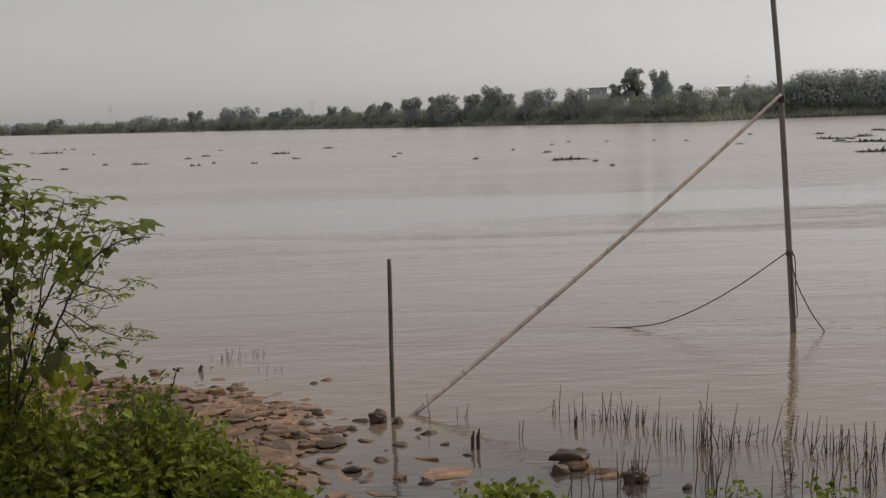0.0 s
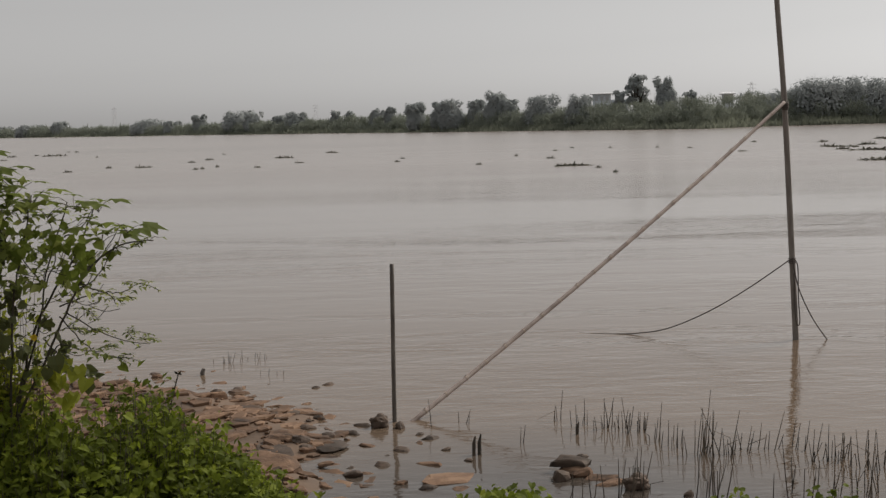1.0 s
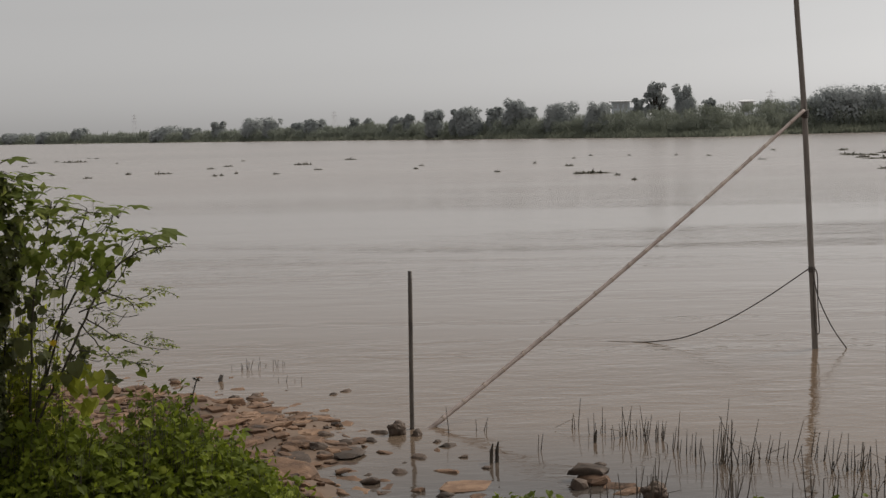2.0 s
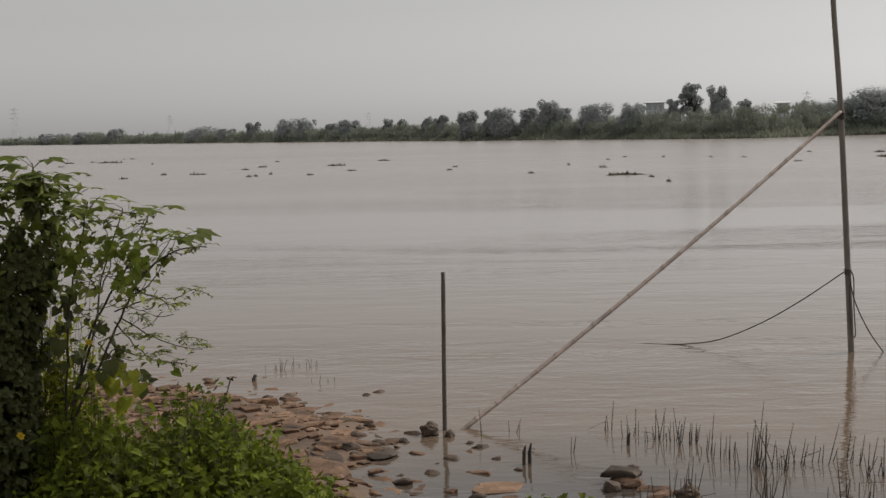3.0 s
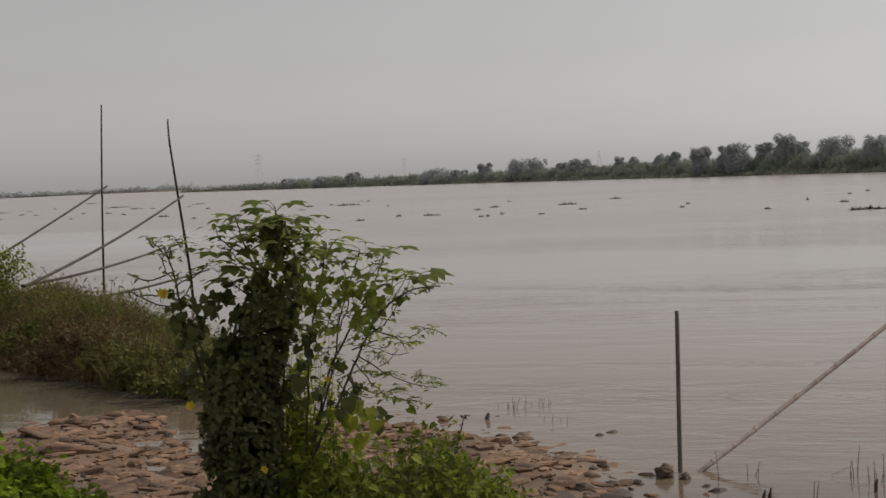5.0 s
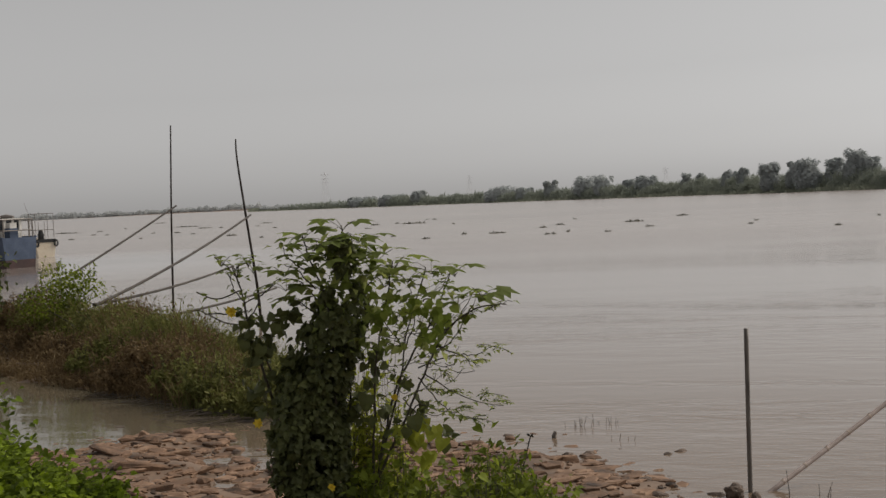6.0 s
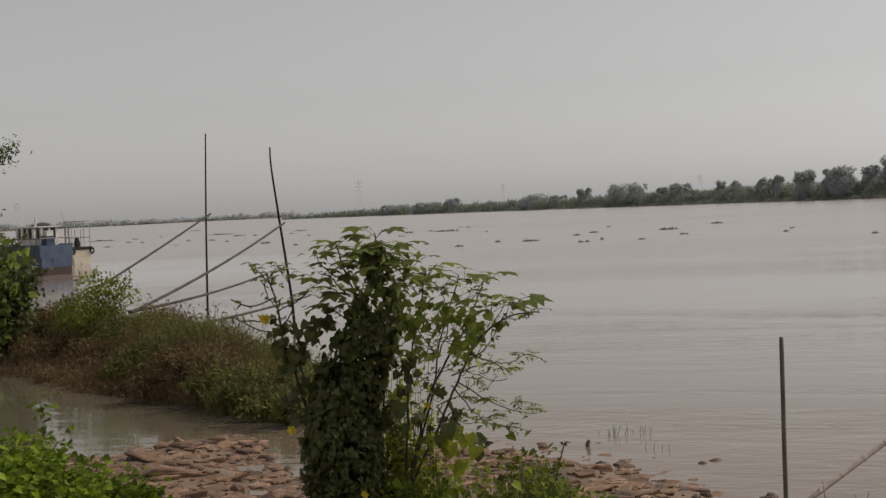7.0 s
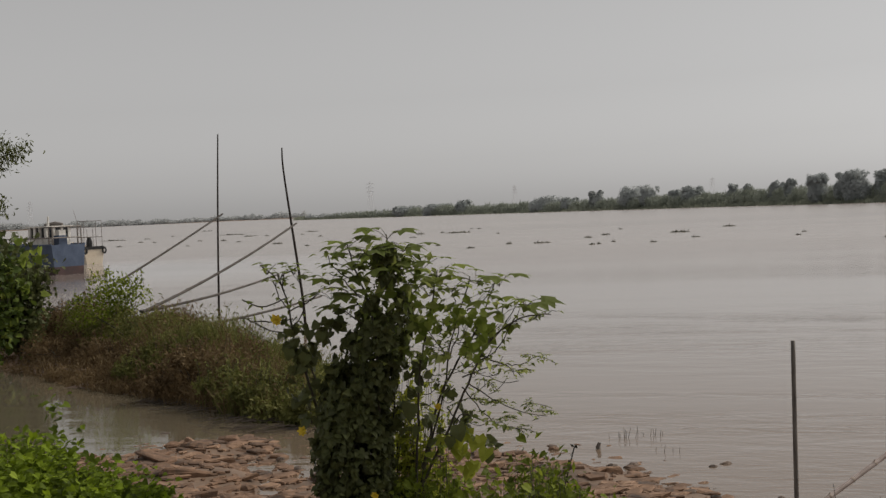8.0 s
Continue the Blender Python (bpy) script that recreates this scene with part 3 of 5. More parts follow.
        part("wing", p, M_FARWALL, t, "lower bluish grey wing")


bank_house(-6.95, 352, 4.8, 7.9, 8.3, 4.4, "low house with a pale roof, half hidden in bank trees")
bank_house(-12.3, 352, 3.0, 6.7, 7.4, 0, "small pale-roofed hut showing over the bank thicket")


def distant_woods():
    """The low line of trees on the farthest reach of the bank."""
    w = Mesh()
    for _ in range(42000):
        az = rnd(18.5, 42)
        d = (bank_edge(az) + 30 * random.random() + 6) if az < 23.3 else float(np.interp(az, [23.3, 26, 33, 42], [1900, 2110, 2010, 1910])) + 60 * random.random() + 10
        top = 2.6 + 2.2 * noise.noise(Vector((az * 1.7, 0.4, 0))) + 1.6 * noise.noise(Vector((az * 7, 2.4, 0)))
        top = max(1.0, top * 0.8) * (1.0 if az < 23.3 else 3.0)
        p = polar(az, d, 1.0 + top * random.random())
        s = d / 300 * 0.36
        w.chip(p, rdir(), rdir(0.8), s * rnd(0.7, 1.4), s * rnd(0.7, 1.2))
    return w


tagged(part("distant_trees", distant_woods(), M_HAZYLEAF), "pale haze-tinted line of distant bank trees", "trees", kind="stuff")


def pylon(az, d, tall):
    b = polar(az, d)
    t = thing("transmission_tower", "pale steel lattice power pylon far beyond the bank", "pylon", "power pylons", (b.x, b.y, 1.4))
    m = Mesh()
    w = tall * 0.11
    levels = [i / 8 for i in range(9)]
    half = [w * (1 - 0.86 * q) for q in levels]
    for sx in (-1, 1):
        for sy in (-1, 1):
            m.tube([(sx * h, sy * h, q * tall) for q, h in zip(levels, half)], tall * 0.0019, 4)
    for i in range(8):
        a, c, z0, z1 = half[i], half[i + 1], levels[i] * tall, levels[i + 1] * tall
        for s in (-1, 1):
            for p, q in (((-a, s * a, z0), (c, s * c, z1)), ((a, s * a, z0), (-c, s * c, z1)), ((s * a, -a, z0), (s * c, c, z1)), ((s * a, a, z0), (s * c, -c, z1))):
                m.tube([p, q], tall * 0.0009, 3)
    part("lattice", m, M_PYLON, t)
    for q in (0.68, 0.8, 0.92):
        arm = Mesh()
        r = tall * 0.14
        arm.tube([(-r, 0, q * tall), (0, 0, q * tall + tall * 0.025), (r, 0, q * tall)], tall * 0.0028, 4)
        arm.tube([(-r, 0, q * tall), (r, 0, q * tall)], tall * 0.002, 4)
        part("crossarm", arm, M_PYLON, t)


for az, d, tall in ((20.45, 1500, 38), (5.55, 1300, 22), (14.1, 1900, 33), (-13.3, 1000, 25), (34.9, 2300, 46)):
    pylon(az, d, tall)


# ---- poles, bamboo and rope in the shallows ----
def pole(name, pts, r0, r1, mat, label, category="pole", seg=10, group="", wobble=0.0):
    line = curve_pts(pts, 6, wobble)
    n = len(line)
    m = Mesh()
    m.tube(line, [r0 + (r1 - r0) * i / (n - 1) for i in range(n)], seg)
    base = line[0]
    m.v = [(x - base.x, y - base.y, z - base.z) for x, y, z in m.v]
    ob = thing(name, label, category, group, tuple(base))
    part("shaft", m, mat, ob, smooth=True)
    return ob, line


pole("mooring_post", [(-0.565, 12.87, -0.45), (-0.56, 12.87, 0.4), (-0.545, 12.87, 1.6)], 0.024, 0.022, M_POST, "short weathered grey wooden post in the shallows", "post")
TALL = [Vector((4.62, 17.03, -0.7)), Vector((4.605, 17.03, 0.0)), Vector((4.53, 17.03, 1.6)), Vector((4.455, 17.05, 3.2)), Vector((4.365, 17.1, 4.6)), Vector((4.3, 17.15, 6.2))]
pole("tall_pole", TALL, 0.043, 0.032, M_GREYPOLE, "tall leaning grey wooden pole standing in the river")


def bamboo(a, b, r0, r1, step, label, mat=M_BAMBOO, sag=0.0, group=""):
    """A culm from a to b with a raised ring and sheath stub at every node."""
    a, b = Vector(a), Vector(b)
    ob = thing("bamboo_pole", label, "bamboo pole", group, tuple(a))
    n = max(2, int((b - a).length / step))
    pts = [Vector((0, 0, -sag * 4 * (i / n) * (1 - i / n))) + (b - a) * (i / n) for i in range(n + 1)]
    m = Mesh()
    rad = [r0 + (r1 - r0) * i / n for i in range(n + 1)]
    line, rr = [], []
    for i, (p, r) in enumerate(zip(pts, rad)):
        line.append(p)
        rr.append(r * 1.05)
        if i < n:
            for q in (0.06, 0.5, 0.94):
                line.append(p.lerp(pts[i + 1], q))
                rr.append(r * (0.97 if q == 0.5 else 0.99))
    m.tube(line, rr, 9)
    part("culm", m, mat, ob, smooth=True)
    d = (b - a).normalized()
    up = (Vector((0, 0, 1)) - d * d.z).normalized()
    for i in range(1, n):
        ring = Mesh()
        p, r = pts[i], rad[i]
        ring.tube([p - d * 0.014, p - d * 0.005, p + d * 0.005, p + d * 0.014], [r * 1.01, r * 1.13, r * 1.13, r * 1.01], 9)
        if i % 2 or r > 0.03:
            ring.tube([p + up * r * 0.7, p + up * (r * 1.45) + d * 0.02], [r * 0.34, r * 0.22], 5)
        part("node", ring, M_NODE if mat is M_BAMBOO else mat, ob)
    return ob


bamboo((-0.47, 12.82, -0.06), (4.44, 17.0, 3.13), 0.0245, 0.023, 0.31, "long slanting tan bamboo pole tied to the tall pole", sag=0.07)


def rope(pts, r, label):
    line = curve_pts(pts, 8)
    m = Mesh()
    m.tube(line, r, 6)
    b = line[0]
    m.v = [(x - b.x, y - b.y, z - b.z) for x, y, z in m.v]
    ob = thing("rope", label, "rope", "mooring ropes", tuple(b))
    part("strand", m, M_ROPE, ob, smooth=True)


rope([(4.53, 17.0, 1.08), (4.0, 17.2, 0.67), (3.5, 17.4, 0.34), (3.0, 17.6, 0.1), (2.6, 17.75, 0.02), (2.3, 17.86, -0.001), (1.95, 17.98, -0.005), (1.7, 18.07, -0.03)], 0.008, "dark slack rope running from the pole into the water")
rope([(4.55, 16.98, 1.08), (4.62, 16.95, 0.7), (4.8, 16.95, 0.3), (5.03, 17.0, -0.03)], 0.008, "dark short rope running from the pole into the water")
rope([(4.54, 16.97, 1.1), (4.6, 16.93, 1.0), (4.61, 16.93, 0.6), (4.63, 16.93, 0.24), (4.58, 16.95, 0.3), (4.56, 16.96, 0.9)], 0.008, "dark looped rope end hanging on the tall pole")
knot = Mesh()
for i in range(3):
    c = Vector((4.555, 17.03, 1.03 + i * 0.026))
    knot.tube([c + Vector((math.cos(a) * 0.043, math.sin(a) * 0.043, 0.004 * math.sin(a))) for a in [k * math.pi / 7 for k in range(15)]], 0.008, 5, False)
tagged(part("rope_lashing", knot, M_ROPE), "dark rope wound round the tall grey pole", "rope", "mooring ropes")
knot2 = Mesh()
for i in range(4):
    c = Vector((4.46, 17.04, 3.06 + i * 0.024))
    knot2.tube([c + Vector((math.cos(a) * 0.045, math.sin(a) * 0.045, 0.02 * math.sin(a))) for a in [k * math.pi / 7 for k in range(15)]], 0.011, 5, False)
tagged(part("rope_lashing", knot2, M_ROPE), "dark lashing where the bamboo meets the pole", "rope", "mooring ropes")

# thin poles standing off the spit
pole("thin_pole", [polar(27.3, 41, -0.8), polar(27.25, 41, 0.5), polar(27.12, 41, 3.1), polar(26.95, 41, 5.66)], 0.042, 0.02, M_DARKPOLE, "tall thin dark upright pole off the spit", "pole", 8, "fishing poles")
pole("thin_pole", [polar(23.55, 36, -0.8), polar(23.6, 36, 0.6), polar(23.95, 36, 2.75), polar(24.2, 36, 4.3), polar(24.22, 36, 4.9)], 0.045, 0.018, M_DARKPOLE, "tall thin dark pole bending at its top", "pole", 8, "fishing poles")
for a, b, sag in ((polar(33.3, 37, 0.75), polar(26.9, 40.9, 3.18), 0.05), (polar(30.5, 30, 1.0), polar(23.75, 35.9, 2.81), 0.12),
                  (polar(30.6, 31, 0.95), polar(24.6, 36.4, 1.42), 0.1), (polar(27.95, 33, 0.38), polar(22.8, 36.5, 0.74), 0.05), (polar(25.6, 27, 0.22), polar(23.9, 29, 0.48), 0.0)):
    bamboo(a, b, 0.037, 0.026, 0.6, "long grey slanting bamboo pole over the marsh edge", M_SLANTPOLE, sag, "fishing poles")


# ---- boats moored beyond the spit ----
def hull(length, beam, deep, sheer, z0, z1, taper=0.34):
    """A slice of a hull between two heights: pointed bow along +x, square stern at 0."""
    m = Mesh()
    n = 14
    rows = []
    for i in range(n + 1):
        q = i / n
        half = beam / 2 * (1 - max(0, (q - 0.55) / 0.45) ** 2.2)
        rise = sheer * max(0, q - 0.5) ** 2 * 4
        ring = []
        for h in (z0, z1):
            k = 1 - taper + taper * (h / deep)
            ring.append((q * length * (0.93 + 0.07 * h / deep), max(half * k, 0.02), h + (rise * h / deep)))
        rows.append(ring)
    for side in (1, -1):
        pts = [(x, side * y, z) for ring in rows for x, y, z in ring]
        f = [(2 * i, 2 * i + 2, 2 * i + 3, 2 * i + 1) for i in range(n)]
        m.add(pts, f if side < 0 else [q[::-1] for q in f])
    (a, b) = rows[0]
    m.add([(a[0], -a[1], a[2]), (a[0], a[1], a[2]), (b[0], b[1], b[2]), (b[0], -b[1], b[2])], [(0, 1, 2, 3)])
    return m, rows


def blue_boat():
    at = polar(33.42, 84.5)
    t = thing("cargo_boat", "blue river boat with red-brown bottom and white wheelhouse", "boat", "moored boats", (at.x, at.y, -0.35))
    t.rotation_euler = (0, 0, radians(158))
    low, _ = hull(11, 2.4, 2.35, 0.4, 0.0, 0.88, 0.16)
    t.scale = (1, 1, 0.97)
    part("bottom", low, M_HULLRED, t, "rusty red-brown lower hull")
    top, rows = hull(11, 2.44, 2.35, 0.4, 0.88, 2.3, 0.16)
    part("topside", top, M_HULLBLUE, t, "faded blue upper hull")
    deck = Mesh()
    for i in range(14):
        a, b = rows[i][1], rows[i + 1][1]
        deck.add([(a[0], -a[1], a[2] - 0.25), (b[0], -b[1], b[2] - 0.25), (b[0], b[1], b[2] - 0.25), (a[0], a[1], a[2] - 0.25)], [(0, 1, 2, 3)])
    part("deck", deck, M_STEEL, t)
    for s in (1, -1):
        g = Mesh()
        g.tube([(x, s * y, z) for _, (x, y, z) in rows], 0.06, 6)
        part("gunwale", g, M_HULLBLUE, t)
    cab = Mesh()
    cab.box((1.0, -0.85, 2.05), (2.9, 0.85, 2.75))
    cabin = part("wheelhouse", cab, M_BOATWHITE, t, "white wheelhouse with dark windows")
    posts = [(x, y) for x in (1.0, 1.62, 2.2, 2.75) for y in (-0.85, 0.73)] + [(x, y) for x in (1.0, 2.75) for y in (-0.32, 0.24)]
    for x, y in posts:
        p = Mesh()
        p.box((x - 0.03, y - 0.02, 2.75), (x + 0.2, y + 0.16, 3.45))
        part("window_post", p, M_BOATWHITE, cabin)
    for x in (1.14, 1.76, 2.32):
        for y in (-0.82, 0.77):
            p = Mesh()
            p.box((x, y, 2.8), (x + 0.46, y + 0.03, 3.42))
            part("window", p, M_GLASS, cabin)
    for y in (-0.74, -0.22, 0.34):
        for x in (1.04, 2.83):
            p = Mesh()
            p.box((x, y, 2.8), (x + 0.03, y + 0.39, 3.42))
            part("window", p, M_GLASS, cabin)
    # unseen dark panel, added inside so the windows look dark
    wall = Mesh()
    wall.box((1.85, -0.7, 2.75), (1.92, 0.7, 3.4))
    part("window_darkener", wall, M_RUBBER, cabin, "dark panel added behind the windows to darken them")
    roof = Mesh()
    roof.box((0.85, -0.98, 3.45), (3.1, 0.98, 3.53))
    part("roof", roof, M_BOATWHITE, t)
    gear = Mesh()
    gear.tube([(1.8, 0.2, 3.5), (1.75, 0.2, 4.15)], [0.09, 0.06], 8)
    part("funnel", gear, M_BOATWHITE, t)
    tarp = Mesh()
    tarp.tube([(1.1, -0.4, 3.6), (1.6, -0.2, 3.66), (2.3, 0.1, 3.6)], [0.1, 0.16, 0.08], 7)
    part("rolled_tarp", tarp, M_STEEL, t, "dark rolled tarpaulin on the roof")
    for x in (0.12, 0.5):
        for y in (-1.05, 1.05):
            r = Mesh()
            r.tube([(x, y, 2.1), (x, y, 3.45)], 0.04, 6)
            part("stanchion", r, M_STEEL, t)
    for y in (-1.05, 1.05):
        for z, x1 in ((2.75, 6.0), (3.45, 0.95)):
            r = Mesh()
            r.tube([(0.1, y, z), (x1, y, z)], 0.04, 6)
            part("rail", r, M_STEEL, t)
    for z in (2.75, 3.45):
        r = Mesh()
        r.tube([(0.12, -1.05, z), (0.12, 1.05, z)], 0.04, 6)
        part("rail", r, M_STEEL, t)
    for x in (3.2, 4.6, 6.0):
        for y in (-1.05, 1.05):
            r = Mesh()
            r.tube([(x, y, 2.1), (x, y, 2.75)], 0.04, 6)
            part("stanchion", r, M_STEEL, t)
    b = Mesh()
    b.box((0.25, -0.1, 2.05), (0.8, 0.5, 2.9))
    part("locker", b, M_HULLBLUE, t, "blue deck locker")
    w = Mesh()
    w.box((0.3, -0.05, 2.9), (0.75, 0.42, 3.25))
    part("crate", w, M_BOATWHITE, t, "white crate")


blue_boat()


def white_boat():
    at = polar(32.38, 104)
    t = thing("work_boat", "small white work boat with tyre fenders and rails", "boat", "moored boats", (at.x, at.y, -0.3))
    t.rotation_euler = (0, 0, radians(140))
    t.scale = (0.78, 0.74, 1.04)
    body, rows = hull(7, 2.3, 1.6, 0.4, 0.0, 1.55, 0.36)
    part("hull", body, M_CREAM, t, "cream hull with rust stains")
    deck = Mesh()
    for i in range(14):
        a, b = rows[i][1], rows[i + 1][1]
        deck.add([(a[0], -a[1], a[2] - 0.12), (b[0], -b[1], b[2] - 0.12), (b[0], b[1], b[2] - 0.12), (a[0], a[1], a[2] - 0.12)], [(0, 1, 2, 3)])
    part("deck", deck, M_STEEL, t)
    rub = Mesh()
    rub.box((-0.06, -1.02, 1.38), (0.0, 1.02, 1.62))
    part("rubbing_strake", rub, M_RUBBER, t)
    for y in (-1.05, 0.95):
        ty = Mesh()
        ty.tube([(-0.1, y + math.cos(a) * 0.18, 1.3 + math.sin(a) * 0.2) for a in [k * math.pi / 6 for k in range(13)]], 0.08, 6, False)
        part("tyre_fender", ty, M_RUBBER, t)
    for y in (-0.95, 0.0, 0.95):
        for x in (0.15, 2.0):
            r = Mesh()
            r.tube([(x, y, 1.4), (x, y, 3.5 if y else 2.9)], 0.03, 6)
            part("post", r, M_STEEL, t)
    for z in (2.3, 3.5):
        r = Mesh()
        r.tube([(0.15, -0.95, z), (0.15, 0.95, z), (2.0, 0.95, z), (2.0, -0.95, z), (0.15, -0.95, z)], 0.025, 6)
        part("rail", r, M_STEEL, t)
    e = Mesh()
    e.tube([(0.5, 0.3, 1.45), (0.5, 0.3, 1.9), (0.52, 0.3, 2.3)], [0.3, 0.33, 0.18], 9)
    part("engine", e, M_RUBBER, t)
    a = Mesh()
    a.tube([(2.0, 0.3, 1.5), (3.4, 0.9, 4.4)], [0.035, 0.015], 6)
    part("boom", a, M_STEEL, t)


white_boat()


# ---- floating plants, drifting on the river ----
def clump_mesh(seed, uprights):
    random.seed(seed)
    m = Mesh()
    rim = [(math.cos(k * math.pi / 9) * rnd(0.38, 0.5), math.sin(k * math.pi / 9) * rnd(0.15, 0.22)) for k in range(18)]
    m.add([(0, 0, 0.035)] + [(x, y, 0.02) for x, y in rim] + [(x * 1.04, y * 1.04, -0.02) for x, y in rim],
          [(0, 1 + k, 1 + (k + 1) % 18) for k in range(18)] + [(1 + k, 19 + k, 19 + (k + 1) % 18, 1 + (k + 1) % 18) for k in range(18)])
    for _ in range(80):
        a, r = rnd(0, 2 * math.pi), random.random() ** 0.6 * 0.95
        p = Vector((math.cos(a) * r * 0.5, math.sin(a) * r * 0.22, rnd(0.0, 0.05) * (1.2 - r)))
        m.leaf(p, Vector((rnd(-1, 1), rnd(-1, 1), rnd(0, 0.5))), Vector((0, 0, 1)), rnd(0.08, 0.16), rnd(0.05, 0.1))
    for _ in range(uprights):
        p = Vector((rnd(-0.36, 0.36), rnd(-0.12, 0.12), 0))
        m.blade(p, p + Vector((rnd(-0.06, 0.06), 0, rnd(0.08, 0.22))), rnd(0.03, 0.06), Vector((rnd(-0.04, 0.04), 0, 0)))
    return m.done("leaves")


CLUMPS = [clump_mesh(11, 5), clump_mesh(12, 16), clump_mesh(13, 2), clump_mesh(14, 9)]
for me in CLUMPS:
    me.materials.append(M_HYACINTH)
AHEAD = [(8.2, 82.4, 1.9), (7.3, 82.0, 0.7), (45.4, 128.2, 1.2), (34.8, 98.0, 3.0), (28.7, 77.6, 1.5), (37.7, 116.0, 1.6), (33.3, 112.8, 1.4), (31.6, 103.3, 1.0), (34.3, 108.4, 0.6),
         (32.7, 137.5, 0.6), (24.0, 104.4, 0.7), (46.1, 135.7, 0.7), (16.4, 128.2, 0.4), (20.4, 124.5, 0.35), (22.8, 120.4, 0.5), (9.3, 78.4, 0.35), (9.4, 71.3, 0.3), (8.1, 98.9, 0.7),
         (10.5, 122.1, 0.4), (12.9, 131.1, 0.4), (2.4, 89.1, 0.45), (6.0, 107.8, 0.3), (-3.4, 108.7, 0.4), (-3.6, 100.0, 0.4), (-11.9, 138.5, 1.3), (-14.9, 121.4, 1.6), (-11.5, 103.9, 0.7), (33.0, 99.7, 3.4), (26.8, 79.0, 2.6), (46.6, 138.9, 1.5), (33.9, 110.7, 2.2), (37.7, 129.7, 1.0)]
UPSTREAM = [(-128.4, 209.1, 4.8), (-91.4, 150.1, 0.9), (-104.5, 177.9, 0.9), (-122.7, 211.4, 1.3), (-99.1, 172.6, 0.7), (-130.9, 235.4, 0.7), (-90.1, 170.0, 0.7), (-75.4, 139.1, 0.4), (-112.4, 224.9, 4.4),
            (-84.4, 166.2, 1.1), (-95.7, 197.7, 1.5), (-95.8, 200.7, 0.8), (-75.7, 153.3, 0.6), (-91.2, 195.2, 0.9), (-61.4, 134.0, 1.3), (-85.2, 196.1, 0.7), (-96.7, 226.6, 1.9), (-72.4, 172.9, 0.8), (-168.4, 321.7, 3.0)]
MIDSTREAM = [(-52.0, 120.6, 0.5), (-52.7, 159.0, 1.2), (-47.4, 140.4, 0.8), (-51.4, 164.3, 0.6), (-33.2, 104.8, 0.4), (-47.6, 159.2, 3.0), (-53.6, 186.4, 0.5), (-51.6, 183.2, 0.7), (-38.6, 145.1, 0.3), (-26.5, 102.9, 0.5),
             (-23.5, 102.1, 1.3), (-27.6, 95.3, 0.6), (-22.0, 113.6, 0.7), (-21.8, 121.0, 0.9), (-24.2, 143.9, 0.5), (-18.0, 94.2, 0.4), (-17.6, 94.8, 0.3), (-17.2, 98.8, 0.3), (-13.6, 95.1, 0.5)]
random.seed(21)
for i, (x, y, w) in enumerate(AHEAD + MIDSTREAM + UPSTREAM):
    ob = part("floating_plant", CLUMPS[i % 4], None)
    tagged(ob, "dark clump of floating water plants on the river" if w < 1.2 else "long dark raft of floating water plants", "water plant", "floating plant clumps")
    tall = (1.3 if w < 1.0 else 1.6) if x < 20 else (1.2 if w < 1.0 else 1.9)
    ob.matrix_world = pose(x, y, -0.01, 0, 0, rnd(-15, 15)) @ Matrix.Diagonal((w * (1.15 if w < 1.5 else 1.35), max(1.0, w), tall, 1))


# ---- stones of the shore ----
def stone_mesh(seed, flat, count=8, skew=0.0):
    """A broken slab: an uneven outline with chipped rim, sloping sides and a top that is not quite level."""
    random.seed(seed)
    bm = bmesh.new()
    k, lean_x, lean_y = rnd(0, 6), rnd(-0.12, 0.12), rnd(-0.12, 0.12)
    rings = [[], [], []]
    for i in range(count):
        a = 2 * math.pi * (i + rnd(-0.36, 0.36)) / count
        r = rnd(0.62, 1.1) * (1 + 0.2 * math.sin(2 * a + k))
        for ring, (z, q) in zip(rings, ((-0.5, rnd(0.9, 1.06)), (rnd(-0.1, 0.22), rnd(0.95, 1.08)), (rnd(0.36, 0.5), rnd(0.66, 0.9)))):
            x, y = 0.5 * r * q * math.cos(a), 0.5 * r * q * math.sin(a)
            ring.append(bm.verts.new((x, y + skew * x, z * flat + (lean_x * x + lean_y * y if z > 0 else 0))))
    for low, high in ((0, 1), (1, 2)):
        for i in range(count):
            bm.faces.new((rings[low][i], rings[low][(i + 1) % count], rings[high][(i + 1) % count], rings[high][i]))
    top = bm.verts.new((rnd(-0.08, 0.08), rnd(-0.08, 0.08), flat * rnd(0.5, 0.62)))
    for i in range(count):
        bm.faces.new((rings[2][i], rings[2][(i + 1) % count], top))
    bm.faces.new(rings[0][::-1])
    bmesh.ops.bevel(bm, geom=[e for e in bm.edges if all(v in rings[2] for v in e.verts)], offset=0.03, segments=1, affect="EDGES")
    me = bpy.data.meshes.new("stone")
    bm.to_mesh(me)
    bm.free()
    return me


DRY = [stone_mesh(40 + i, (0.15, 0.2, 0.26, 0.17)[i % 4], 6 + i % 3, (0, 0.25, -0.25)[i % 3]) for i in range(18)]
for me in DRY:
    me.materials.append(M_STONE)


def boulder_mesh(seed, fine=3):
    bm = bmesh.new()
    bmesh.ops.create_icosphere(bm, subdivisions=fine, radius=0.5)
    for v in bm.verts:
        v.co *= 1 + 0.34 * noise.noise(v.co * 2.6 + Vector((seed, 0, 0))) + 0.18 * noise.noise(v.co * 5.5 + Vector((0, seed, 0)))
        v.co.z *= 0.62
    me = bpy.data.meshes.new("stone")
    bm.to_mesh(me)
    bm.free()
    return me


BOULDER = boulder_mesh(3.3)
BOULDER.materials.append(M_WETSTONE)
WET = [boulder_mesh(7.7 * i + 1.0, 2) for i in range(6)]
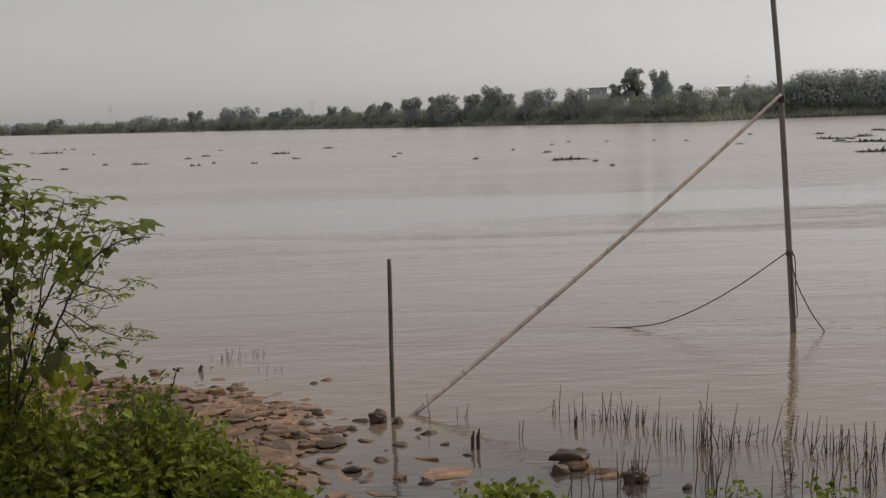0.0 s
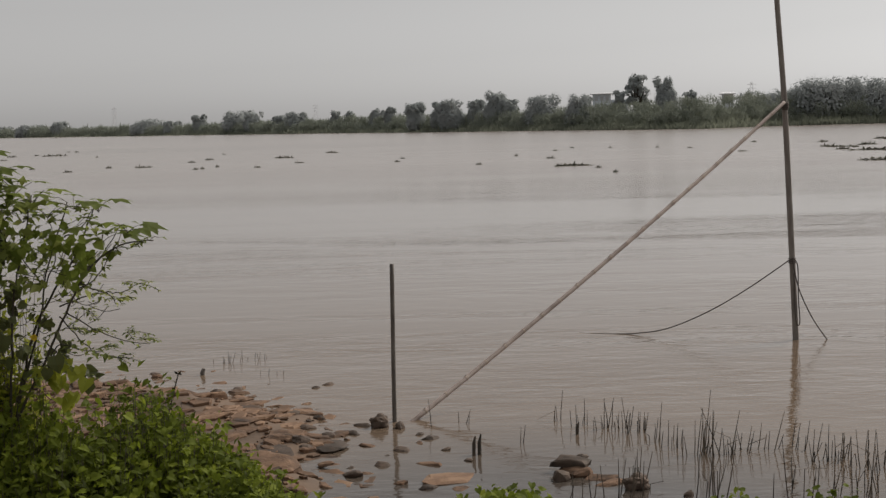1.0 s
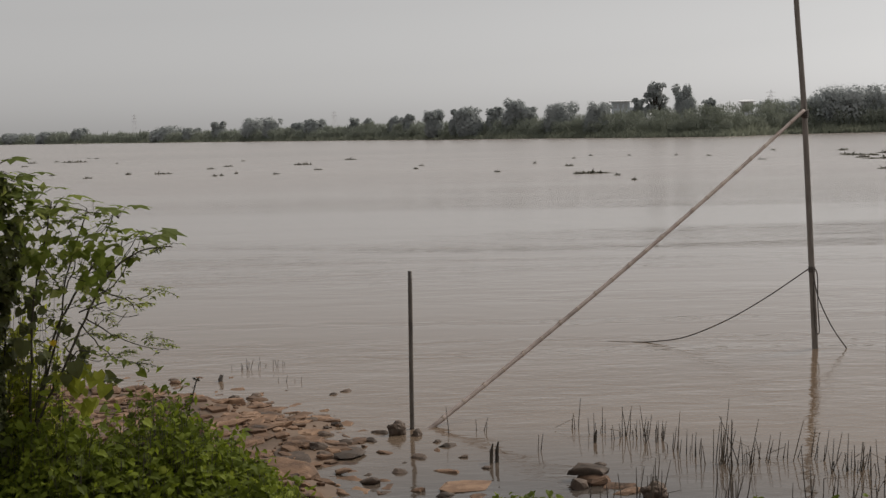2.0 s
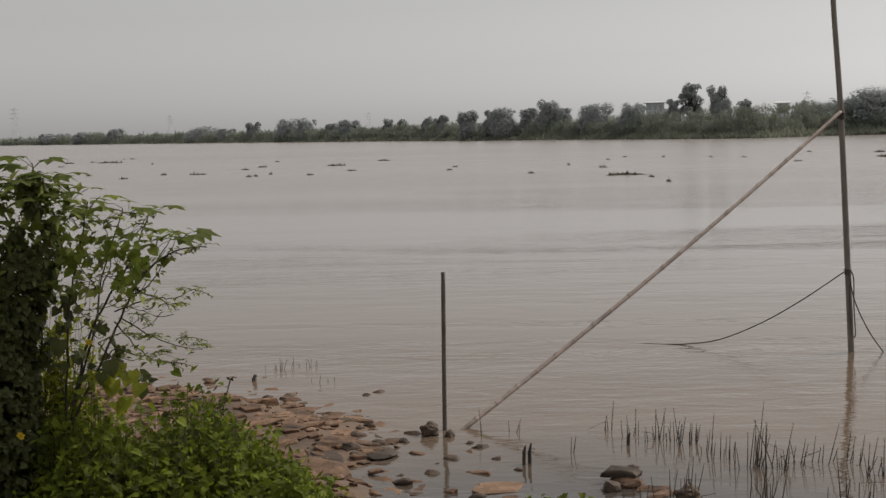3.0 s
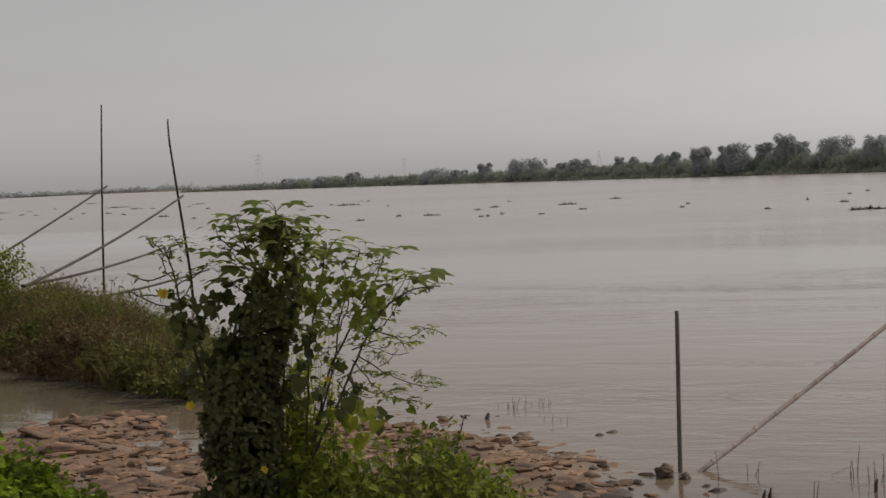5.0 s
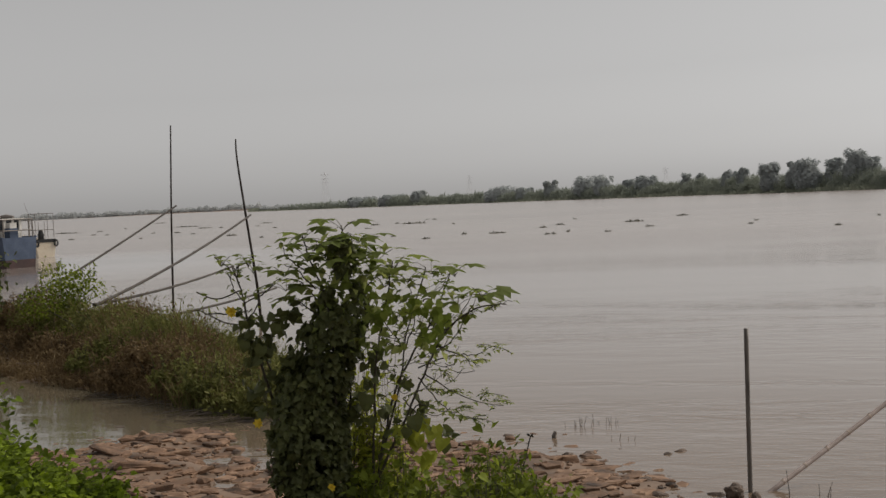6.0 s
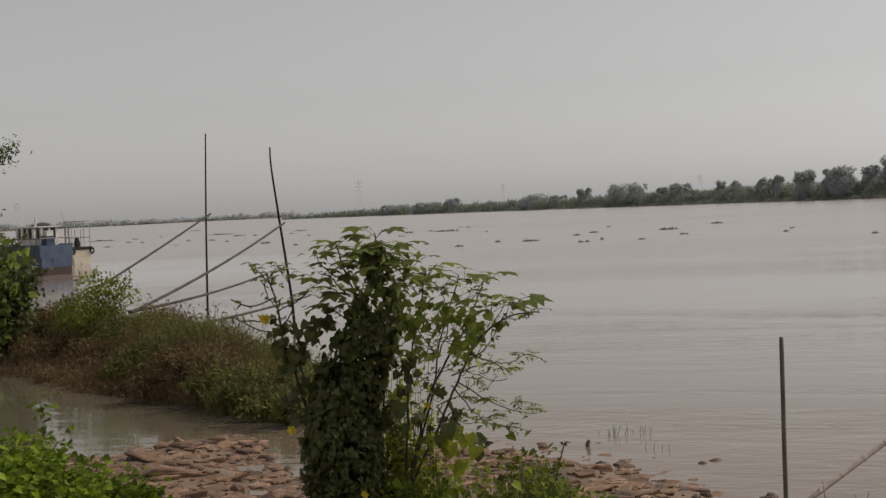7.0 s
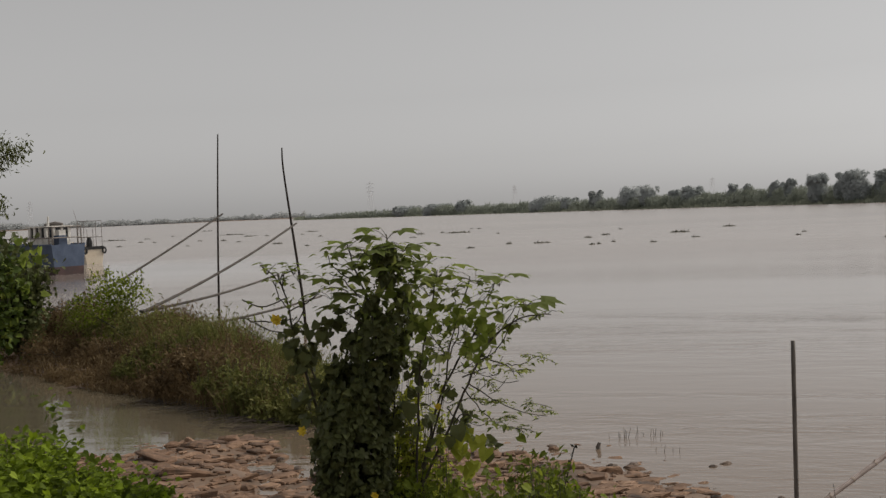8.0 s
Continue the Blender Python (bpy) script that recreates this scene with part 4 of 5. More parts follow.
for me in WET:
    me.materials.append(M_WETSTONE)


def lay_stone(x, y, w, z=None, wet=False, tilt=20, deep=1.0, me=None):
    ob = part("stone", me or random.choice(WET if wet else DRY), None)
    tagged(ob, "dark wet stone lying in the shallows" if wet else "flat tan laterite stone on the shore", "stone", "stones on the shore")
    h = max(height(x, y), -0.02)
    z = h + rnd(-0.02, 0.012) if z is None else z
    tilt *= min(1.0, 0.45 / w)
    ob.matrix_world = pose(x, y, z, rnd(-tilt, tilt), rnd(-tilt, tilt), random.gauss(0, 35) + random.choice((0, 180))) @ Matrix.Diagonal((w, w * rnd(0.5, 0.85), w ** 0.5 * rnd(0.3, 0.56) * deep, 1))


random.seed(5)
lay_stone(-0.70, 12.66, 0.185, 0.045, True, 6, 1.25, BOULDER)
lay_stone(-0.5, 12.6, 0.15, 0.0, True)
cap = stone_mesh(71, 0.24, 9, 0.15)
cap.materials.append(M_WETSTONE)
lay_stone(1.06, 10.78, 0.38, 0.02, False, 3, 1.5, DRY[2])
lay_stone(1.03, 10.84, 0.33, 0.09, True, 5, 1.0, cap)
lay_stone(1.22, 10.6, 0.3, 0.0, False, 6, 1.3, DRY[5])
lay_stone(0.92, 10.6, 0.16, 0.0, True, 12, 1.5)
lay_stone(1.3, 10.45, 0.26, 0.0, False)
lay_stone(1.5, 10.3, 0.21, 0.04, True, 8, 1.4, BOULDER)
lay_stone(0.02, 10.75, 0.66, 0.0, False, 4, 0.6)
lay_stone(-0.18, 11.2, 0.28, 0.0, False, 4)
lay_stone(1.87, 10.05, 0.1, 0.0, True)
lay_stone(1.15, 11.3, 0.13, 0.0, True)
lay_stone(-1.12, 11.2, 0.2, 0.03, False)
for x, y, w in ((-0.45, 11.7, 0.17), (-0.75, 11.9, 0.2), (-0.3, 11.95, 0.12), (-0.6, 11.2, 0.16), (-0.05, 11.7, 0.1), (-0.85, 10.9, 0.22), (-0.45, 10.6, 0.18), (0.15, 11.3, 0.1), (-0.2, 10.45, 0.16), (-0.95, 12.4, 0.16), (-0.3, 12.3, 0.1)):
    soaked = random.random() < 0.55
    lay_stone(x, y, w, 0.0, soaked, deep=0.6 if soaked else 1.0)
# the broad slabs where the shore runs out into the mud flat
spots = []
for x, y, w, wet, deep in ((-2.08, 12.14, 0.55, False, 1.0), (-1.6, 12.12, 0.5, False, 1.1), (-1.61, 11.72, 0.5, True, 0.4), (-1.4, 12.3, 0.28, False, 1.0), (-1.13, 11.84, 0.4, True, 0.35), (-1.15, 11.55, 0.34, False, 0.9),
                           (-1.06, 10.6, 0.26, False, 1.0), (-0.88, 11.15, 0.17, True, 0.9), (-0.73, 10.94, 0.18, False, 1.4), (-0.13, 10.46, 0.58, False, 0.9), (-2.18, 13.56, 0.38, True, 0.35), (-1.88, 13.79, 0.17, True, 0.6), (-0.58, 11.54, 0.17, True, 0.6)):
    lay_stone(x, y, w, None, wet, 6, deep)
    spots.append((x, y, w))
tries = 0
while len(spots) < 290 and tries < 20000:
    tries += 1
    x, y = rnd(-10.5, 0.6), rnd(9.6, 16.6)
    s = inland(x, y)
    if s < -1.3 or s > 4.6 or (y > 16.4 and x < -8.5):
        continue
    if s < 0 and random.random() > math.exp(s / 0.7) * 0.55:
        continue
    if s > 2.6 and random.random() < 0.5:
        continue
    w = rnd(0.1, 0.24) if s < 0.05 else rnd(0.24, 0.62) if random.random() < 0.8 else rnd(0.55, 0.9)
    if x < -2.5:
        w = max(0.1, w * 0.8)
    if any((x - a) ** 2 + (y - b) ** 2 < (0.26 * (w + c)) ** 2 for a, b, c in spots):
        continue
    spots.append((x, y, w))
    wet = (s < 0.05 and random.random() < 0.6) or random.random() < 0.06
    lay_stone(x, y, min(w, 0.22) if wet else w, wet=wet, tilt=9 if x > -2.5 else 17, deep=0.7 if wet else 1.0 if x > -2.5 else 0.9 + x * 7.3 % 0.8)


def gravel():
    g = Mesh()
    for _ in range(5200):
        x, y = rnd(-10.5, 0.8), rnd(9.6, 16.4)
        s = inland(x, y)
        if s < -0.5 or s > 4.6:
            continue
        r = rnd(0.015, 0.045) if random.random() < 0.62 else rnd(0.06, 0.17)
        z = max(height(x, y), -0.03) + (r * 0.3 if r < 0.05 else 0.012)
        turn, long_ = rnd(0, 6.3), rnd(0.4, 0.95)
        steep = 0.3 if r < 0.05 else 0.1
        slope, slant, thick = rnd(-steep, steep), rnd(-steep, steep), 1.0 if r < 0.05 else 0.45
        q = []
        for dz, k in ((-0.6, 0.9), (0.0, 1.0), (0.24, 0.8)):
            for a in (0, 1.26, 2.51, 3.77, 5.03):
                u, v = math.cos(a) * r * k * rnd(0.8, 1.15), math.sin(a) * r * k * long_ * rnd(0.8, 1.15)
                q.append((x + u * math.cos(turn) - v * math.sin(turn), y + u * math.sin(turn) + v * math.cos(turn), z + dz * r * thick * rnd(0.5, 1.3) + u * slope + v * slant))
        g.add(q, [(i + k, (i + 1) % 5 + k, (i + 1) % 5 + k + 5, i + k + 5) for k in (0, 5) for i in range(5)] + [(10, 11, 12, 13, 14)])
    return g


random.seed(6)
tagged(part("gravel", gravel(), M_STONE), "small tan stones and rubble between the larger ones", "gravel", kind="stuff")


# ---- dead reeds in the shallows ----
def reed_clump(x, y, spread, count, low, high, label="thin dark dead reed stems standing in shallow water"):
    ob = thing("reed_clump", label, "reeds", "dead reed clumps", (x, y, 0))
    for _ in range(count):
        m = Mesh()
        b = Vector((random.gauss(0, spread), random.gauss(0, spread * 0.6), -0.12))
        h = rnd(low, high) * (1.25 if random.random() < 0.35 else 1.0)
        lean = Vector((random.gauss(0.05, 0.12), random.gauss(0, 0.09), 1)) * h
        if random.random() < 0.15:
            k = b + lean * rnd(0.4, 0.75)
            m.tube([b, k, k + Vector((rnd(-1, 1), rnd(-0.4, 0.4), rnd(-0.5, 0.4))) * h * 0.5], [0.0042, 0.0036, 0.0022], 4)
        else:
            m.tube([b, b + lean * 0.5 + rdir() * 0.008, b + lean], [0.0048, 0.0042, 0.0022], 4)
        part("stem", m, M_REED, ob)


random.seed(7)
for x, y, sp, n, lo, hi in [(1.06, 12.72, 0.04, 4, 0.2, 0.36), (1.25, 12.5, 0.08, 6, 0.2, 0.34), (1.5, 12.3, 0.1, 12, 0.22, 0.42), (1.68, 12.2, 0.09, 10, 0.22, 0.4), (1.8, 12.25, 0.08, 8, 0.15, 0.3),
                            (1.98, 11.8, 0.07, 6, 0.25, 0.4), (2.1, 11.6, 0.07, 6, 0.2, 0.36), (2.24, 11.3, 0.09, 11, 0.28, 0.55), (2.42, 11.25, 0.1, 11, 0.2, 0.46), (2.62, 11.4, 0.08, 6, 0.2, 0.38),
                            (2.8, 11.45, 0.08, 7, 0.2, 0.36), (3.0, 11.35, 0.09, 8, 0.2, 0.42), (3.2, 11.0, 0.12, 14, 0.18, 0.36), (3.45, 11.1, 0.1, 9, 0.2, 0.38), (3.7, 10.7, 0.12, 20, 0.25, 0.5),
                            (3.9, 10.9, 0.14, 14, 0.25, 0.5)]:
    reed_clump(x, y, sp, n, lo, hi)
for x, y, sp, n, lo, hi in [(1.3, 10.0, 0.12, 9, 0.3, 0.5), (2.1, 9.95, 0.1, 9, 0.3, 0.62), (2.7, 9.9, 0.16, 9, 0.25, 0.5), (3.2, 9.9, 0.14, 18, 0.25, 0.55), (0.95, 9.9, 0.1, 4, 0.2, 0.35),
                            (0.15, 12.72, 0.05, 4, 0.1, 0.25), (0.22, 11.5, 0.03, 2, 0.1, 0.2), (-0.22, 12.6, 0.02, 1, 0.3, 0.35), (0.62, 11.9, 0.05, 2, 0.2, 0.3), (1.47, 10.28, 0.05, 8, 0.25, 0.42), (2.33, 11.28, 0.12, 7, 0.3, 0.56)]:
    reed_clump(x, y, sp, n, lo, hi)
for x, y, sp, n, lo, hi in [(-2.85, 16.4, 0.12, 9, 0.14, 0.24), (-2.45, 16.6, 0.14, 7, 0.14, 0.24), (-2.1, 15.5, 0.12, 5, 0.12, 0.17)]:
    reed_clump(x, y, sp, n, lo, hi, "few short reed stubs poking from the river")
for x, y, tall in ((0.2, 11.5, 0.17), (0.25, 11.49, 0.19), (1.2, 12.15, 0.12)):
    stub = Mesh()
    stub.tube([(x, y, -0.15), (x + 0.005, y, tall * 0.6), (x + 0.02, y, tall)], [0.016, 0.017, 0.006], 6)
    tagged(part("reed_stub", stub, M_REED), "thick dark cut reed stub in the shallows", "reeds", "reed stubs")
stake = Mesh()
stake.tube([(-3.0, 15.62, -0.2), (-3.01, 15.62, 0.03), (-2.99, 15.62, 0.08)], [0.028, 0.03, 0.02], 7)
tagged(part("stake", stake, M_POST), "short dark broken stake in the shallows", "stake")


# ---- shrubs and weeds on the near bank ----
def compound_leaf(m, twig, p, d, length, pairs, size):
    """A drooping leaf stalk with paired leaflets."""
    d = d.normalized()
    pts = []
    for i in range(pairs + 1):
        q = i / pairs
        pts.append(p + d * length * q + Vector((0, 0, -0.28 * length * q * q)))
    twig.tube(pts, 0.0028, 3, False)
    for i in range(1, pairs + 1):
        t = (pts[i] - pts[i - 1]).normalized()
        s = t.cross(Vector((0, 0, 1)))
        s = s.normalized() if s.length > 0.05 else Vector((1, 0, 0))
        k = size * (0.65 + 0.5 * math.sin(math.pi * (i + 0.4) / (pairs + 1)))
        for e in (-1, 1):
            m.leaf(pts[i] + rdir() * 0.008, s * e + t * rnd(0.25, 0.7) + Vector((0, 0, rnd(-0.5, 0.2))), Vector((rnd(-0.3, 0.3), rnd(-0.3, 0.3), 1)), k * rnd(0.85, 1.15), k * 0.5, rnd(0.05, 0.35))
    m.leaf(pts[-1], d + Vector((0, 0, -0.3)), Vector((0, 0, 1)), size, size * 0.45)


SH = polar(18.95, 10.2)
SH_Z = height(SH.x, SH.y) - 0.05
SH_R = (polar(18.95 - 90, 1.0) * 1.0)  # to the right, seen from the bank
SH_B = polar(18.95, 1.0)


def sh(u, z, w=0.0):
    """A place beside the shrub's foot: metres to the right, height over its foot and metres further off."""
    return SH_R * u + SH_B * w + Vector((0, 0, z))


def flower(parent, p, size=0.05):
    f = Mesh()
    for i in range(7):
        a = 2 * math.pi * i / 7 + 0.3
        d = Vector((math.cos(a), rnd(-0.9, -0.1), math.sin(a)))
        f.heart(p, d, Vector((0, -1, 0.3)) + rdir() * 0.4, size * rnd(0.7, 1.0))
    part("flower", f, M_YELLOW, parent, "small yellow flower")


def big_leaf_mesh(seed):
    random.seed(seed)
    m = Mesh()
    m.lobed(Vector((0, 0, 0)), Vector((0, 1, 0)), Vector((0, 0, 1)) + rdir() * 0.15, 1.0)
    me = m.done("leaf")
    me.materials.append(M_SENNA)
    return me


BIG_LEAVES = [big_leaf_mesh(200 + i) for i in range(4)]


def old_leaf_mesh(seed):
    random.seed(seed)
    m = Mesh()
    m.heart(Vector((0, 0, 0)), Vector((0, 1, 0)), Vector((0, 0, 1)) + rdir() * 0.2, 1.0)
    me = m.done("leaf")
    me.materials.append(M_OLDLEAF)
    return me


OLD_LEAVES = [old_leaf_mesh(210 + i) for i in range(3)]


def big_leaf(parent, p, way, size, kinds=BIG_LEAVES):
    """One hand-shaped leaf on a twig, pointing along way."""
    ob = part("leaf", random.choice(kinds), None, parent)
    flat = math.atan2(-way.x, way.y)
    rise = math.atan2(way.z, math.hypot(way.x, way.y))
    ob.matrix_basis = Matrix.Translation(p) @ Matrix.Rotation(flat, 4, "Z") @ Matrix.Rotation(rise, 4, "X") @ Matrix.Rotation(rnd(-0.25, 0.25), 4, "Y") @ Matrix.Scale(size, 4)


def spray(parent, twigs, c, count, reach, size, lift=0.0):
    """A flat tier of hand-shaped leaves held out level on thin stalks."""
    for i in range(count):
        a = 2 * math.pi * (i + rnd(-0.35, 0.35)) / count
        way = SH_R * math.cos(a) + SH_B * math.sin(a) + Vector((0, 0, rnd(-0.14, 0.1) + lift))
        q = c + way * reach * rnd(0.35, 1.0) + Vector((0, 0, rnd(-0.03, 0.03)))
        big_leaf(parent, q, way, size * rnd(0.75, 1.25))
        twigs.tube([c - Vector((0, 0, 0.07)), c.lerp(q, 0.5) - Vector((0, 0, 0.025)), q], 0.0028, 3, False)


def small_leaf(m, p, d, up, size):
    """A young leaf: mostly a simple blade, now and then a lobed one."""
    if random.random() < 0.86:
        m.leaf(p, d, up + Vector((0, 0, 0.8)), size * 1.25, size * rnd(0.5, 0.8), rnd(0.05, 0.35))
    else:
        m.lobed(p, d, up, size)


def senna():
    random.seed(31)
    t = thing("shrub", "open green shrub with slender stems and yellow flowers", "shrub", at=(SH.x, SH.y, SH_Z))
    leaves, twigs = Mesh(), Mesh()
    stems = [
        [(-0.06, 0.0, 0.0), (-0.02, 0.48, 0.0), (0.02, 1.02, -0.05), (0.06, 1.53, -0.1), (0.14, 1.89, -0.05), (0.23, 2.3, 0.0)],
        [(-0.12, 0.0, 0.05), (-0.07, 0.3, 0.05), (0.09, 0.8, 0.1), (0.25, 1.37, 0.1), (0.32, 1.73, 0.1), (0.49, 2.23, 0.1)],
        [(-0.1, 0.0, -0.05), (-0.02, 0.48, -0.05), (0.28, 1.09, -0.1), (0.49, 1.54, -0.15), (0.64, 1.77, -0.15), (0.9, 1.91, -0.1), (1.1, 1.92, -0.1)],
        [(-0.16, 0.0, 0.1), (-0.2, 0.5, 0.1), (-0.17, 1.08, 0.1), (-0.1, 1.84, 0.1), (-0.13, 2.29, 0.05), (-0.16, 2.6, 0.05)],
        [(-0.34, 0.3, 0.0), (-0.32, 0.7, 0.0), (-0.26, 1.39, -0.1), (-0.3, 2.0, -0.1), (-0.4, 2.3, -0.1), (-0.46, 2.54, -0.1)],
        [(0.05, 0.72, 0.1), (0.1, 0.9, 0.12), (0.2, 1.25, 0.2), (0.4, 1.6, 0.25), (0.56, 1.86, 0.2), (0.7, 2.2, 0.2)],
    ]
    arms = [
        [(0.39, 1.45, 0.0), (0.67, 1.53, 0.0), (0.85, 1.52, 0.05), (0.99, 1.58, 0.05)],
        [(0.42, 1.42, -0.1), (0.6, 1.29, -0.15), (0.8, 1.19, -0.15), (1.03, 1.14, -0.2)],
        [(0.39, 1.36, 0.1), (0.53, 1.17, 0.1), (0.67, 1.04, 0.1), (0.78, 1.02, 0.1)],
        [(0.28, 1.06, -0.1), (0.38, 1.18, -0.15), (0.53, 1.13, -0.2), (0.68, 1.11, -0.2)],
        [(0.49, 1.57, -0.1), (0.68, 1.68, -0.1), (0.86, 1.98, -0.1)],
        [(0.6, 1.74, -0.1), (0.74, 1.85, -0.05), (0.88, 2.05, 0.0)],
        [(0.27, 1.61, 0.1), (0.14, 1.83, 0.1), (0.07, 1.98, 0.1)],
        [(-0.36, 1.91, -0.1), (-0.53, 2.04, -0.15), (-0.67, 2.06, -0.2)],
        [(-0.36, 2.0, 0.0), (-0.53, 2.19, 0.05), (-0.69, 2.19, 0.05)],
        [(-0.38, 2.12, -0.1), (-0.52, 2.27, -0.1), (-0.61, 2.32, -0.1)],
        [(-0.43, 2.25, -0.1), (-0.58, 2.37, -0.1), (-0.63, 2.5, -0.1)],
        [(-0.13, 2.29, 0.05), (-0.01, 2.43, 0.05), (0.08, 2.37, 0.1)],
        [(-0.09, 1.99, 0.1), (0.07, 2.16, 0.1), (0.22, 2.23, 0.1)],
        [(0.45, 1.96, 0.15), (0.57, 2.01, 0.1), (0.67, 2.17, 0.1)],
        [(0.26, 1.19, 0.1), (0.37, 1.06, 0.05), (0.45, 0.83, 0.0)],
        [(0.31, 1.09, -0.1), (0.43, 1.02, -0.15), (0.55, 0.9, -0.2)],
        [(0.3, 1.6, 0.1), (0.38, 1.85, 0.05), (0.34, 2.15, 0.05)],
        [(0.55, 1.62, -0.15), (0.72, 1.55, -0.2), (0.8, 1.46, -0.2)],
    ]
    for s in stems:
        line = curve_pts([sh(*p) for p in s], 6, 0.006)
        st = Mesh()
        n = len(line)
        st.tube(line, [0.0135 - 0.0085 * k / (n - 1) for k in range(n)], 6)
        part("stem", st, M_TWIG, t, smooth=True)
        for k in range(int(n * 0.55), n):
            if random.random() < 0.4:
                way = rdir()
                q = line[k] + Vector((way.x, way.y, way.z * 0.4)) * rnd(0.08, 0.2)
                twigs.tube([line[k], line[k].lerp(q, 0.5) + Vector((0, 0, 0.02)), q], 0.0028, 3, False)
                small_leaf(leaves, q, Vector((way.x, way.y, rnd(-0.4, 0.1))), Vector((rnd(-0.3, 0.3), rnd(-0.5, 0.2), 1)), rnd(0.06, 0.11))
    for a in arms:
        line = curve_pts([sh(*p) for p in a], 5, 0.008)
        n = len(line)
        br = Mesh()
        br.tube(line, [0.0065 - 0.004 * k / (n - 1) for k in range(n)], 5)
        part("branch", br, M_TWIG, t, smooth=True)
        for k in range(n // 3, n):
            for _ in range(2):
                way = rdir()
                q = line[k] + Vector((way.x, way.y, way.z * 0.5)) * rnd(0.02, 0.09)
                small_leaf(leaves, q, Vector((way.x, way.y, rnd(-0.3, 0.2))), Vector((rnd(-0.2, 0.2), rnd(-0.4, 0.2), 1)), rnd(0.035, 0.075))
    # level tiers at the branch tips
    tiers = ((-0.15, 2.63), (-0.46, 2.57), (-0.3, 2.51), (-0.03, 2.53), (-0.61, 2.3), (-0.62, 2.17), (-0.43, 2.4), (0.11, 2.38), (0.24, 2.32), (0.52, 2.26), (0.7, 2.23), (0.91, 2.06),
             (0.72, 1.99), (0.34, 2.19), (-0.22, 2.37), (0.0, 2.24), (-0.32, 2.17), (-0.5, 2.04), (0.16, 2.16), (0.5, 2.08), (-0.1, 2.42), (-0.38, 2.48))
    for u, z in tiers:
        spray(t, twigs, sh(u, z, rnd(-0.2, 0.15)), 5, 0.15, 0.19)
    for u, z in ((1.06, 1.92), (0.99, 1.58), (1.01, 1.14), (0.78, 1.05), (0.68, 1.12), (0.59, 1.41), (0.86, 1.24), (0.8, 1.47), (0.75, 1.85), (0.6, 1.25), (0.45, 1.28)):
        c = sh(u, z, rnd(-0.2, 0.1))
        for _ in range(4):
            compound_leaf(leaves, twigs, c, SH_R * rnd(-0.5, 1.0) + SH_B * rnd(-0.7, 0.7) + Vector((0, 0, rnd(-0.05, 0.3))), rnd(0.1, 0.2), 5, rnd(0.032, 0.046))
    # broad leaves turned to the light, the backlight put into their brighter colour
    young = Mesh()
    for u, z in ((0.56, 1.86), (0.49, 1.82), (0.62, 1.8), (0.44, 1.69), (0.2, 1.88), (0.14, 1.8), (0.49, 1.63), (0.57, 1.95), (0.32, 1.88), (0.71, 1.85), (0.1, 1.95), (0.25, 2.02), (-0.02, 2.1), (0.4, 2.0)):
        for _ in range(4):
            young.heart(sh(u + random.gauss(0, 0.06), z + random.gauss(0, 0.05), rnd(-0.25, 0.0)), SH_R * rnd(-1, 1) + Vector((0, 0, rnd(-0.9, -0.1))), -SH_B + Vector((0, 0, rnd(0.2, 0.9))), rnd(0.055, 0.105))
    part("bright_foliage", young, M_BRIGHTLEAF, t, "yellow-green leaves brightened as if light shone through")
    # small leaves inside the crown
    for _ in range(440):
        u, z = random.gauss(-0.06, 0.22), rnd(1.6, 2.5)
        if abs(u + 0.12) > 0.25 + (2.5 - z) * 0.55:
            continue
        p = sh(u, z, rnd(-0.3, 0.25))
        small_leaf(leaves, p, rdir(-0.2), rdir(0.8), rnd(0.045, 0.1))
    for _ in range(60):
        u, z = rnd(0.1, 0.8), rnd(1.5, 2.15)
        small_leaf(leaves, sh(u, z, rnd(-0.3, 0.25)), rdir(-0.2), rdir(0.8), rnd(0.04, 0.085))
    # fine bare twigs through the open half
    for _ in range(95):
        u, z, w = rnd(0.05, 0.62), rnd(0.75, 1.95), rnd(-0.25, 0.25)
        if u > 0.2 + (z - 0.6) * 0.55:
            continue
        a = sh(u, z, w)
        way = SH_R * rnd(-0.4, 1.0) + SH_B * rnd(-0.4, 0.4) + Vector((0, 0, rnd(-0.3, 0.7)))
        b = a + way * rnd(0.12, 0.3)
        twigs.tube(curve_pts([a, a.lerp(b, 0.5) - Vector((0, 0, rnd(0.01, 0.05))), b], 3), 0.0032, 3, False)
        for _ in range(2):
            small_leaf(leaves, a.lerp(b, rnd(0.5, 1.05)) + rdir() * 0.02, rdir(-0.2), rdir(0.8), rnd(0.025, 0.055))
    # thin young shoots between the stems and the climber
    shoots = Mesh()
    for _ in range(80):
        u, h = rnd(-0.2, 0.14), rnd(0.7, 1.6)
        a, b = sh(u, 0.0, rnd(0.1, 0.4)), sh(u + rnd(-0.15, 0.16), h, rnd(0.1, 0.4))
        twigs.tube([a, a.lerp(b, 0.5) + rdir() * 0.06, b], 0.0022, 3, False)
        for _ in range(20):
            q = a.lerp(b, rnd(0.15, 1.0)) + rdir() * 0.05
            shoots.leaf(q, rdir(-0.1), rdir(0.7), rnd(0.05, 0.12), rnd(0.02, 0.04), 0.25)
    part("shoot_foliage", shoots, M_OLDLEAF, t, "yellow-green leaves of thin young shoots")
    part("foliage", leaves, M_SENNA, t)
    tagged(part("leaf_stalk", twigs, M_TWIG, t), kind="stuff")
